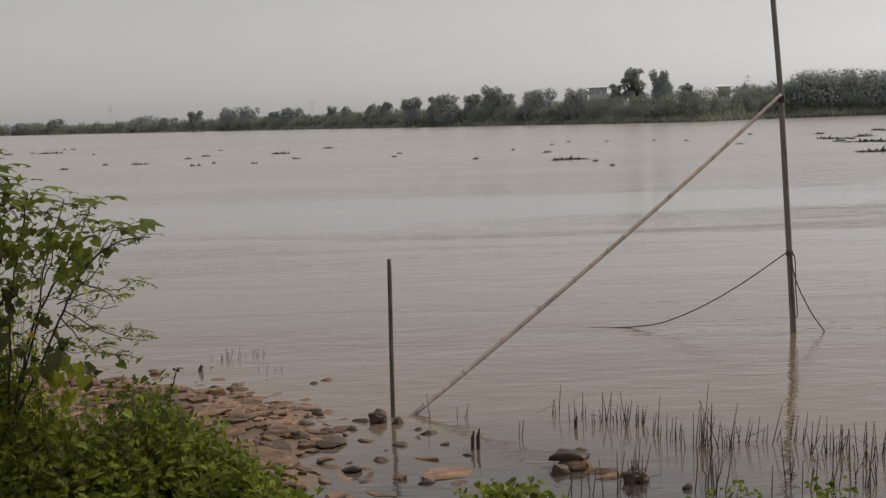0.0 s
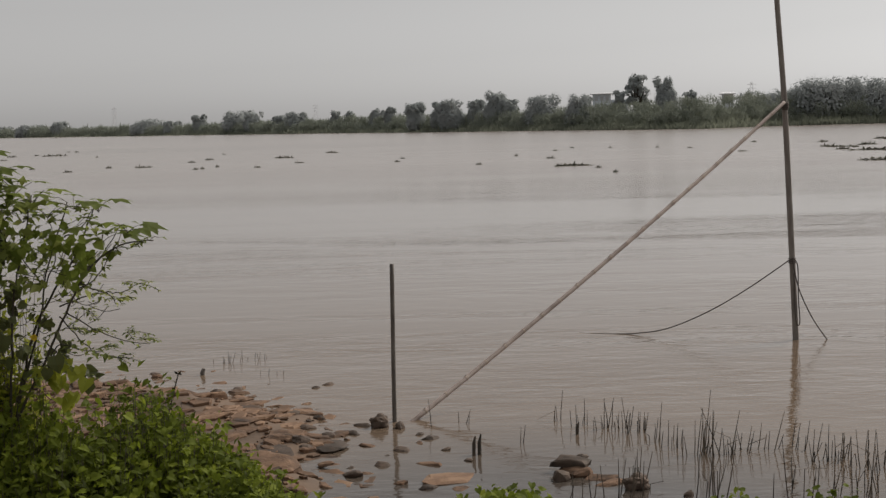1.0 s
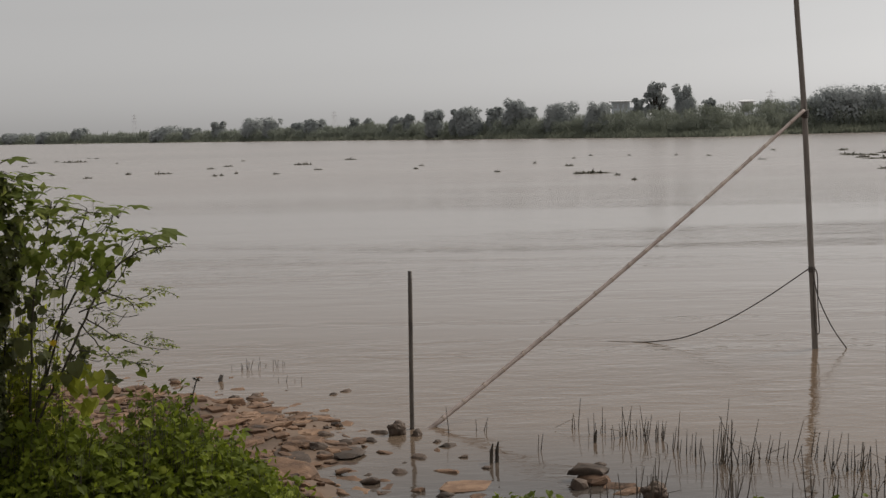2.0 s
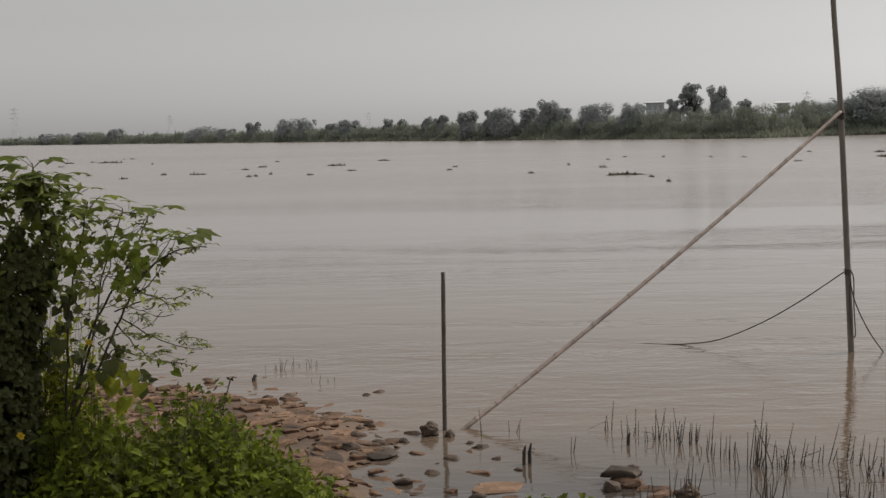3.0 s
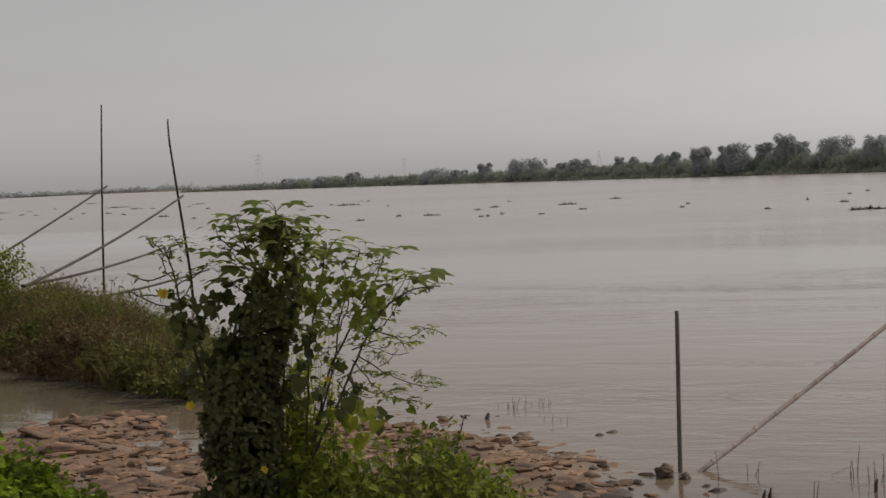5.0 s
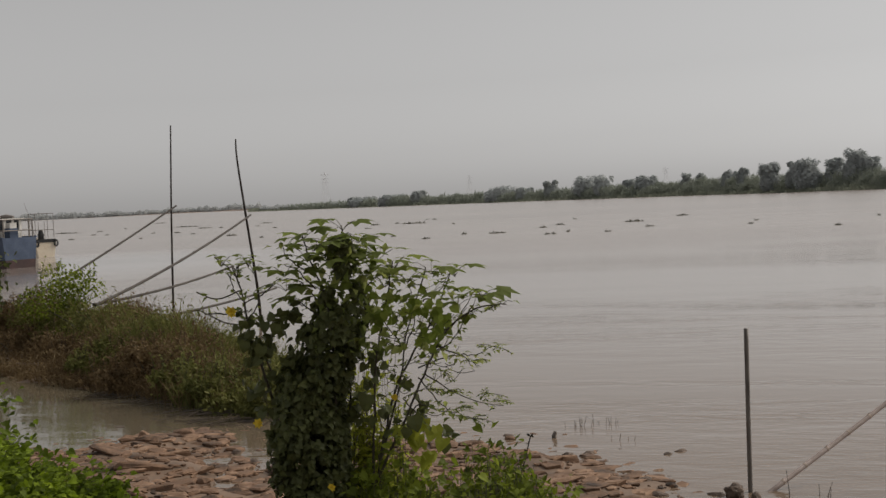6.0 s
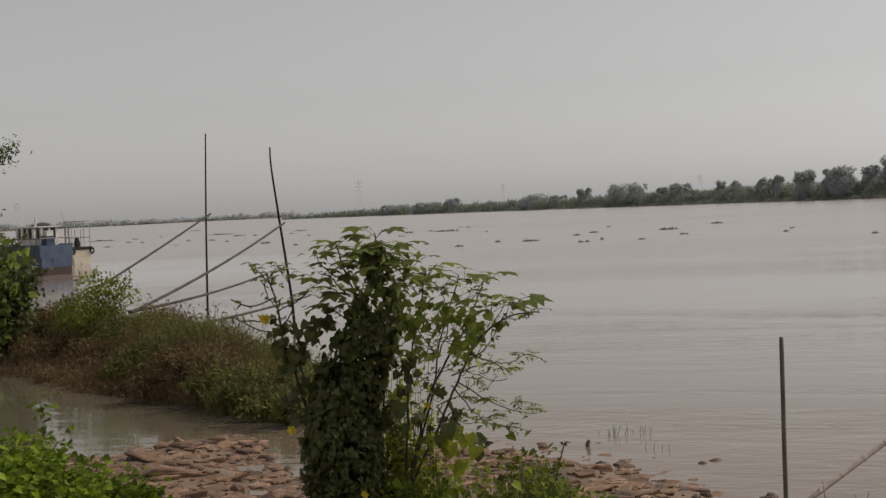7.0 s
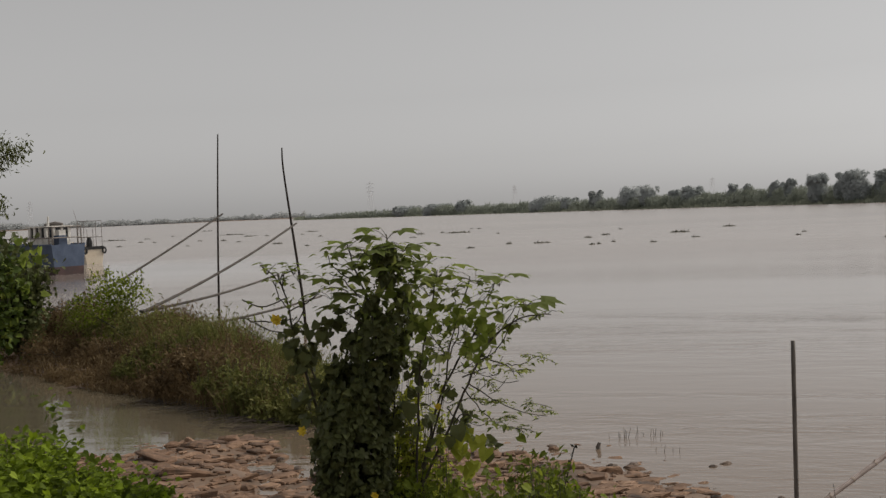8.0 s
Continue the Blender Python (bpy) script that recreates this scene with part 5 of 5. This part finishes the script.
    for u, z, n, r in ((0.36, 0.98, 6, 0.06), (0.44, 0.8, 5, 0.05), (0.32, 0.92, 3, 0.05), (0.5, 0.97, 4, 0.06)):
        for _ in range(n):
            big_leaf(t, sh(u + random.gauss(0, r), z + random.gauss(0, r), rnd(-0.3, -0.05)), Vector((0, 0, -0.6)) - SH_B * 0.6 + rdir() * 0.5, rnd(0.09, 0.16), OLD_LEAVES)
    for u, z, w in ((0.19, 1.25, -0.15), (-0.32, 0.64, -0.45)):
        flower(t, sh(u, z, w), 0.04)


senna()


def vine_mass():
    """A dead stump wrapped in a thick dark climber."""
    random.seed(32)
    t = thing("climber_bush", "dense dark green climber smothering an upright bush", "bush", at=(SH.x, SH.y, SH_Z))
    stump = Mesh()
    stump.tube([sh(-0.5, -0.1, 0.1), sh(-0.5, 0.9, 0.1), sh(-0.42, 1.4, 0.05), sh(-0.35, 1.75, 0.0)], [0.08, 0.06, 0.04, 0.015], 8)
    stump.tube([sh(-0.5, 0.9, 0.1), sh(-0.7, 1.3, 0.05), sh(-0.84, 1.7, 0.0)], [0.016, 0.011, 0.005], 6)
    part("stem", stump, M_BARK, t)
    levels = [-0.1, 0.5, 0.95, 1.25, 1.48, 1.72, 1.92, 2.15, 2.36, 2.5]
    lefts = [-0.9, -0.86, -0.83, -0.78, -0.68, -0.6, -0.42, -0.34, -0.29, -0.24]
    rights = [-0.14, -0.17, -0.18, -0.18, -0.12, -0.04, 0.03, 0.01, -0.02, -0.1]
    m = Mesh()
    made = 0
    while made < 9000:
        z = rnd(-0.12, 2.48)
        lo, hi = float(np.interp(z, levels, lefts)), float(np.interp(z, levels, rights))
        mid, half = (lo + hi) / 2, (hi - lo) / 2
        a, r = rnd(0, 2 * math.pi), random.random() ** 0.38
        p = sh(mid + math.cos(a) * half * r, z, math.sin(a) * 0.32 * r)
        lump = noise.noise(p * 3.4 + Vector((3, 1, 5)))
        tuft = noise.noise(p * 7.5 + Vector((1, 7, 2)))
        if lump < -0.36 + 0.6 * max(0, r - 0.7) + 0.4 * max(0, z - 1.6) or tuft < -0.3 + 0.55 * min(1.0, max(0, (z - 1.4) * 1.6)):
            continue
        made += 1
        out = (SH_R * math.cos(a) + SH_B * math.sin(a))
        m.heart(p, out * 0.5 + rdir(-0.9) * 0.9, out + rdir(0.5) * 0.9, rnd(0.03, 0.068))
    for u, z, r, n in ((-0.94, 1.9, 0.05, 16), (-0.89, 1.73, 0.06, 34), (-0.83, 1.68, 0.05, 20), (-0.86, 1.6, 0.05, 20), (-0.81, 1.85, 0.05, 6), (-0.82, 1.4, 0.06, 12), (-0.78, 1.22, 0.06, 16), (0.07, 1.56, 0.05, 18), (0.0, 1.3, 0.07, 16), (0.12, 1.12, 0.07, 14), (-0.1, 1.15, 0.07, 18), (0.3, 1.35, 0.05, 8), (0.56, 0.9, 0.04, 9), (0.39, 1.12, 0.045, 12), (-0.66, 1.86, 0.05, 16), (-0.56, 1.95, 0.05, 14)):
        for _ in range(n):
            m.heart(sh(u + random.gauss(0, r), z + random.gauss(0, r), rnd(-0.12, 0.12)), rdir(-0.8), rdir(0.4), rnd(0.06, 0.1))
    part("foliage", m, M_VINE, t)
    for u, z, size in ((-0.02, 1.3, 0.14), (0.32, 1.12, 0.14), (0.56, 0.9, 0.1), (-0.92, 1.76, 0.1), (-0.8, 1.72, 0.11), (-0.68, 1.88, 0.1), (0.27, 1.03, 0.1)):
        one = Mesh()
        one.heart(sh(u, z, -0.3), Vector((rnd(-0.4, 0.4), 0, -1)), -SH_B + Vector((0, 0, 0.5)), size)
        part("leaf", one, M_VINE, t, "broad dark hanging leaf")
    flower(t, sh(-0.85, 1.14, -0.35), 0.05)


vine_mass()


def seedling():
    """The lean half-bare plant beside the climber."""
    random.seed(33)
    t = thing("tall_weed", "lean half-bare weed with curling twigs and one yellow flower", "weed", at=(SH.x, SH.y, SH_Z))
    leaves, twigs = Mesh(), Mesh()
    st = Mesh()
    line = curve_pts([sh(-0.62, -0.05, 0.2), sh(-0.7, 0.6, 0.15), sh(-0.75, 1.12, 0.1), sh(-0.81, 1.43), sh(-0.91, 1.79), sh(-0.95, 2.09), sh(-1.02, 2.32)], 5, 0.005)
    st.tube(line, [0.017 - 0.0004 * i for i in range(len(line))], 6)
    part("stem", st, M_TWIG, t, smooth=True)
    for a in ([(-0.9, 1.85), (-1.11, 1.89), (-1.27, 1.98), (-1.31, 2.0)], [(-0.92, 1.97), (-1.07, 1.95), (-1.22, 1.97)], [(-0.96, 2.13), (-1.16, 2.07), (-1.3, 2.14)], [(-0.94, 2.03), (-0.8, 2.09), (-0.71, 2.16)],
              [(-0.97, 2.19), (-1.04, 2.29), (-1.16, 2.4)], [(-0.99, 2.22), (-0.97, 2.32), (-0.86, 2.37)], [(-0.93, 1.9), (-0.84, 2.0), (-0.83, 2.12)], [(-0.95, 2.05), (-1.02, 2.14), (-1.04, 2.24)]):
        tw = Mesh()
        line = curve_pts([sh(u, z, rnd(-0.05, 0.05)) for u, z in a], 5, 0.006)
        tw.tube(line, 0.0055, 4)
        part("twig", tw, M_TWIG, t, smooth=True)
        for k in range(3, len(line), 2):
            small_leaf(leaves, line[k], rdir(-0.2), rdir(0.6), rnd(0.03, 0.06))
    for _ in range(26):
        small_leaf(leaves, sh(-0.94 + random.gauss(0, 0.06), rnd(1.85, 2.3), rnd(-0.08, 0.08)), rdir(-0.2), rdir(0.6), rnd(0.035, 0.065))
    for u, z in ((-1.11, 2.39), (-0.99, 2.36), (-0.9, 2.38), (-0.85, 2.32), (-1.04, 2.3)):
        spray(t, twigs, sh(u, z, rnd(-0.08, 0.08)), 5, 0.08, 0.09)
    part("foliage", leaves, M_SENNA, t)
    tagged(part("leaf_stalk", twigs, M_TWIG, t), kind="stuff")
    flower(t, sh(-1.03, 1.97, -0.1), 0.065)


seedling()


def weed_patch(name, label, spots, mat, count, size, round_leaf=False, seed=0, stalks=True, ragged=0.7, low=0.45):
    """Leafy stems crowding over a patch of bank; spots: bearing, distance, reach, height."""
    random.seed(seed)
    first = polar(spots[0][0], spots[0][1])
    t = thing(name, label, "shrub", at=(first.x, first.y, height(first.x, first.y) - 0.04))
    o = Vector(t.location)
    leaves, st = Mesh(), Mesh()
    area = [r * r for _, _, r, _ in spots]
    for _ in range(count):
        az, d, r, tall = random.choices(spots, area)[0]
        c = polar(az, d)
        a, q = rnd(0, 2 * math.pi), random.random() ** 0.5
        x, y = c.x + math.cos(a) * r * q, c.y + math.sin(a) * r * q
        g = Vector((x, y, height(x, y) - 0.03))
        h = tall * (1 - 0.7 * q * q) * rnd(0.5, 1.15) * (1 + ragged * noise.noise(Vector((x * 3.1, y * 3.1, seed))))
        top = g + Vector((rnd(-0.12, 0.12), rnd(-0.12, 0.12), h))
        if stalks:
            st.tube([g - o, g.lerp(top, 0.5) + rdir() * 0.01 - o, g.lerp(top, 0.9) - o], [0.004, 0.003, 0.0015], 3, False)
        for k in range(9):
            f = rnd(low, 1.0)
            p = g.lerp(top, f) + Vector((rnd(-0.07, 0.07), rnd(-0.07, 0.07), rnd(-0.02, 0.03))) - o
            if round_leaf or random.random() < 0.4:
                leaves.heart(p, Vector((rnd(-1, 1), rnd(-1, 0.5), rnd(-0.5, 0.15))), Vector((rnd(-0.5, 0.5), rnd(-0.8, 0.1), 1)), size * rnd(0.6, 1.25))
            else:
                leaves.leaf(p, rdir(0.15), rdir(0.9), size * rnd(0.7, 1.35), size * 0.42 * rnd(0.8, 1.2), rnd(0.05, 0.3))
    part("foliage", leaves, mat, t)
    if stalks:
        tagged(part("stalk", st, M_TWIG, t), kind="stuff")


weed_patch("low_shrub", "low bushy green weeds growing among the stones", [(13.6, 10.3, 0.72, 0.86), (16.2, 9.9, 0.62, 0.7), (18.3, 9.8, 0.4, 0.5), (10.6, 9.9, 0.6, 0.5), (8.6, 9.4, 0.5, 0.36), (12.6, 10.9, 0.35, 0.7), (11.4, 10.7, 0.4, 0.5), (17.6, 11.4, 0.3, 0.55), (18.8, 11.5, 0.25, 0.6), (18.6, 10.0, 0.34, 0.95), (17.4, 9.7, 0.4, 0.75), (19.6, 9.5, 0.3, 0.4)],
           M_WEED, 1900, 0.07, seed=41, ragged=0.55, low=0.3)
weed_patch("creeper_mound", "bright green leafy creeper covering the bank", [(36.5, 9.3, 1.2, 0.94), (33.5, 9.4, 1.0, 0.83), (39, 9.0, 1.3, 0.96), (31.0, 9.5, 0.8, 0.54), (41, 8, 1.2, 0.7), (28.7, 9.4, 0.6, 0.38), (34.2, 9.9, 0.22, 1.15)],
           M_CREEP, 4000, 0.055, True, seed=42, stalks=False, ragged=0.22, low=0.72)
weed_patch("leafy_weed", "broad-leaved green weed at the foot of the bank", [(-2.3, 8.6, 0.28, 0.42), (-4.2, 8.5, 0.3, 0.38), (-1.3, 8.5, 0.2, 0.36), (-5.7, 8.4, 0.22, 0.36), (-3.3, 8.5, 0.25, 0.38), (-5.0, 8.5, 0.24, 0.37), (-6.3, 8.5, 0.2, 0.34)], M_WEED, 760, 0.052, True, seed=43)
weed_patch("leafy_weed", "broad-leaved green weed beside the reeds", [(-10.3, 8.4, 0.26, 0.46), (-12.2, 8.4, 0.28, 0.54), (-13.6, 8.4, 0.24, 0.42)], M_WEED, 420, 0.042, True, seed=44)
weed_patch("leafy_weed", "broad-leaved green weed with drooping leaves", [(-16.8, 8.6, 0.16, 0.52), (-18.2, 8.4, 0.2, 0.4)], M_WEED, 120, 0.05, True, seed=45)
sprig = Mesh()
random.seed(46)
b = polar(12.75, 11.2)
line = [Vector((b.x, b.y, height(b.x, b.y) + 0.22)) + Vector((0.02 * i, 0, 0.07 * i)) for i in range(9)]
sprig.tube(line, 0.006, 4)
for k in range(4, 9):
    for _ in range(4):
        sprig.leaf(line[k], rdir(0.2), rdir(0.5), 0.045, 0.025)
tagged(part("weed_spike", sprig, M_TWIG), "dark seeding spike rising out of the weeds", "weed")


# ---- the overgrown spit across the inlet ----
def spit_grass(count, mat, seed, wide, tall, where, lean=0.25, heads=0.0):
    random.seed(seed)
    g = Mesh()
    made = 0
    while made < count:
        az, d = rnd(21.5, 42), rnd(17.5, 38)
        p = polar(az, d)
        s = inland(p.x, p.y)
        if s < -0.25 or s > 7 or p.y < 17.2 or (p.x > -20 and p.y < 16.8):
            continue
        if p.x < -18 and p.y < 22:
            continue
        if not where(az, d, p):
            continue
        made += 1
        p.z = max(height(p.x, p.y), 0) - 0.05
        h = tall * (0.6 + 0.6 * noise.noise(Vector((p.x * 0.8, p.y * 0.8, seed))) + 0.5 * noise.noise(Vector((p.x * 0.3, p.y * 0.3, seed + 3)))) * rnd(0.7, 1.25) * min(1, float(np.interp(az, [29, 31.5], [0.55, 0.32])) + max(s, 0) * float(np.interp(az, [29, 31.5], [0.35, 0.1])))
        for _ in range(3):
            b = p + Vector((rnd(-0.1, 0.1), rnd(-0.1, 0.1), 0))
            top = b + Vector((random.gauss(0, lean) * h, random.gauss(0, lean) * h, h * rnd(0.7, 1.1)))
            g.blade(b, top, wide * rnd(0.7, 1.3), Vector((random.gauss(0, 0.16), random.gauss(0, 0.1), -0.08)) * h)
            for _ in range(2):
                g.leaf(b.lerp(top, rnd(0.35, 0.95)), rdir(0.4), rdir(0.4), rnd(0.08, 0.16), wide * 1.2, rnd(0, 0.3))
    return g


def patchy(p, lo, hi, k=0.35):
    v = noise.noise(Vector((p.x * k, p.y * k, 7.7)))
    return lo < v < hi


tagged(part("brown_sedge", spit_grass(4200, M_DRYGRASS, 51, 0.02, 1.18, lambda az, d, p: az > 24.5 and patchy(p, -0.25, 1)), M_DRYGRASS), "dense brown dry sedge over the marshy spit", "grass", kind="stuff")
tagged(part("marsh_grass", spit_grass(4200, M_GREENGRASS, 52, 0.022, 1.1, lambda az, d, p: az < 27.2 or (az < 31 and patchy(p, -1, -0.04))), M_GREENGRASS), "green-brown marsh grass along the inlet", "grass", kind="stuff")


tagged(part("low_sedge", spit_grass(2200, M_DRYGRASS, 54, 0.02, 1.1, lambda az, d, p: az > 29.5), M_DRYGRASS), "low brown sedge at the head of the inlet", "grass", kind="stuff")
tagged(part("reed_stalks", spit_grass(230, M_DRYGRASS, 53, 0.013, 1.45, lambda az, d, p: 23.3 < az < 28.6 and inland(p.x, p.y) < 3.2, 0.07), M_DRYGRASS), "thin pale upright reed stalks over the marsh grass", "reeds", kind="stuff")


def reed_litter(az, d, reach, count, seed):
    """Fallen stalks lying along the water's edge."""
    random.seed(seed)
    k = polar(az, d)
    m = Mesh()
    for _ in range(count):
        x, y, a, n = random.gauss(0, reach), random.gauss(0, reach * 0.35), rnd(-0.5, 0.5), rnd(0.15, 0.5)
        m.tube([(x, y, 0.02), (x + math.cos(a) * n, y + math.sin(a) * n, rnd(0.0, 0.12))], [0.007, 0.004], 4)
    ob = part("reed_litter", m, M_REED)
    ob.location = (k.x, k.y, 0.0)
    tagged(ob, "fallen dead reed stalks along the inlet's edge", "reeds", "fallen reed stalks")


for n_, (az_, d_) in enumerate(((28.4, 20.9), (26.6, 19.4), (25.2, 18.4), (29.8, 22.0))):
    reed_litter(az_, d_, 0.45, 34, 130 + n_)


def broad_shrub(az, d, tall, wide, count, size, label, mat, seed):
    random.seed(seed)
    k = polar(az, d)
    t = thing("bush", label, "bush", at=(k.x, k.y, max(height(k.x, k.y), 0) - 0.05))
    m = Mesh()
    for _ in range(9):
        a = rnd(0, 2 * math.pi)
        e = Vector((math.cos(a) * wide * rnd(0.15, 0.42), math.sin(a) * wide * 0.3, tall * rnd(0.6, 0.95)))
        w = Mesh()
        w.tube([(0, 0, 0), e * 0.5 + Vector((0, 0, tall * 0.08)), e], [0.022, 0.016, 0.006], 5)
        part("stem", w, M_TWIG, t)
        for _ in range(count // 9):
            f = rnd(0.25, 1.05)
            m.heart(e * f + Vector((random.gauss(0, wide * 0.12), random.gauss(0, wide * 0.1), random.gauss(0, tall * 0.07))), rdir(-0.2), rdir(0.7), size * rnd(0.6, 1.2))

    part("foliage", m, mat, t)
    return t


def round_bush(az, d, tall, wide, count, size, label, mat, seed):
    """A bush of several uneven rounded masses of small leaves, loose shoots over the top."""
    random.seed(seed)
    k = polar(az, d)
    t = thing("bush", label, "bush", "bushes on the spit", (k.x, k.y, max(height(k.x, k.y), 0) - 0.05))
    m, w = Mesh(), Mesh()
    lobes = []
    for _ in range(8):
        r = rnd(0.16, 0.3) * wide
        lobes.append((Vector((rnd(-0.5, 0.5) * wide, rnd(-0.35, 0.35) * wide, max(rnd(0.15, 0.9) * tall - r * 0.6, 0.05))), r))
    for c, r in lobes:
        w.tube([(0, 0, 0), c * 0.5 + Vector((0, 0, 0.06 * tall)), c], [0.018, 0.012, 0.005], 5)
    for _ in range(count):
        c, r = random.choice(lobes)
        v = rdir() * random.random() ** 0.45
        p = c + Vector((v.x * r * 1.15, v.y * r, v.z * r * 0.8))
        m.leaf(p, rdir(-0.1), v + rdir(0.9), size * rnd(0.8, 1.6), size * rnd(0.45, 0.8), rnd(0, 0.35))
    for _ in range(26):
        c, r = random.choice(lobes)
        a = c + Vector((rnd(-0.8, 0.8) * r, rnd(-0.5, 0.5) * r, r * 0.4))
        b = a + Vector((rnd(-0.12, 0.12), 0, rnd(0.12, 0.34)))
        w.tube([a, b], [0.006, 0.003], 4)
        for _ in range(9):
            m.leaf(a.lerp(b, rnd(0.2, 1.0)), rdir(0.3), rdir(0.6), size * rnd(0.7, 1.3), size * 0.45, 0.2)
    tagged(part("stem", w, M_TWIG, t), kind="stuff")
    part("foliage", m, mat, t)


for n_, (az_, d_, h_, w_, m_) in enumerate(((30.5, 28.2, 2.0, 2.0, M_WEED), (30.6, 27.6, 1.2, 1.6, M_GREENGRASS), (33.2, 31.5, 1.3, 1.8, M_DRYGRASS), (29.2, 25.4, 1.1, 1.8, M_DRYGRASS), (27.7, 23.6, 0.95, 1.6, M_DRYGRASS), (26.3, 21.9, 0.82, 1.4, M_DRYGRASS),
                                            (25.0, 20.6, 0.78, 1.2, M_GREENGRASS), (24.0, 19.4, 0.65, 1.0, M_GREENGRASS), (32.2, 29.0, 1.1, 1.5, M_GREENGRASS), (34.2, 32.0, 1.3, 1.6, M_DRYGRASS), (28.4, 22.3, 0.95, 1.3, M_DRYGRASS), (26.9, 21.0, 0.75, 1.0, M_GREENGRASS),
                                            (25.6, 19.9, 0.7, 0.9, M_GREENGRASS), (29.9, 24.3, 0.8, 1.3, M_GREENGRASS), (31.0, 25.4, 0.65, 1.2, M_DRYGRASS), (32.4, 27.2, 0.6, 1.2, M_DRYGRASS), (34.0, 29.4, 0.7, 1.4, M_DRYGRASS), (23.2, 18.7, 0.6, 0.8, M_GREENGRASS))):
    kind_ = "brown dry" if m_ is M_DRYGRASS else "leafy green" if m_ is M_WEED else "dull green"
    round_bush(az_, d_, h_, w_, int(1500 * w_), 0.07 if m_ is M_DRYGRASS else 0.075, kind_ + " marsh bush on the overgrown spit", m_, 90 + n_)
dark_bush = broad_shrub(35.6, 30.6, 2.75, 1.7, 2200, 0.12, "tall bush with dark crowded leaves on the spit", M_VINE, 65)
random.seed(66)
young = Mesh()
for _ in range(17):
    spot = polar(rnd(34.55, 35.4), rnd(29.3, 29.8), random.choice((rnd(2.15, 2.7), rnd(2.25, 2.6), rnd(1.4, 2.0)))) - dark_bush.location
    young.heart(spot, rdir(-0.5), Vector((rnd(-0.6, 0.6), -1, rnd(0.2, 1.0))), rnd(0.14, 0.24))
part("bright_foliage", young, M_BRIGHTLEAF, dark_bush, "large yellow-green leaves")
broad_shrub(36.6, 30.0, 2.6, 1.9, 800, 0.14, "tall broad-leaved bush with yellow-green leaves", M_BIGLEAF, 62)
broad_shrub(37.2, 31.0, 3.4, 2.8, 2600, 0.15, "tall broad-leaved bush with dark leaves", M_VINE, 63)


def bank_side_tree():
    random.seed(64)
    k = polar(38.3, 38)
    t = thing("tree", "thin tree on the near bank with fine drooping foliage", "tree", at=(k.x, k.y, height(k.x, k.y) - 0.05))
    w, m = Mesh(), Mesh()
    w.tube(curve_pts([(0, 0, 0), (0.1, 0, 2.2), (-0.1, 0, 4.2), (0.1, 0, 6.2)], 5), [0.13 - 0.006 * i for i in range(16)], 8)
    r = polar(38.3 - 90, 1.0)
    for z, out, up in ((3.9, 1.6, 1.2), (4.2, -1.4, 1.6), (4.8, 1.5, 0.5), (5.2, -1.3, 0.9), (3.4, 1.7, 0.1), (5.6, 0.7, 1.0)):
        e = r * out + Vector((rnd(-0.3, 0.3), rnd(-0.5, 0.5), z + up))
        w.tube([(0, 0, z), (r * out * 0.5 + Vector((0, 0, z + up * 0.7))), e], [0.05, 0.03, 0.01], 5)
        for _ in range(460):
            p = Vector((0, 0, z)).lerp(e, rnd(0.55, 1.12)) + Vector((random.gauss(0, 0.2), random.gauss(0, 0.2), random.gauss(0, 0.17)))
            m.leaf(p, rdir(-0.8), rdir(0.4), rnd(0.09, 0.2), rnd(0.035, 0.06), 0.25)
    part("trunk", w, M_BARK, t)
    part("crown", m, M_VINE, t)
    t.scale = (1, 1, 0.94)


bank_side_tree()
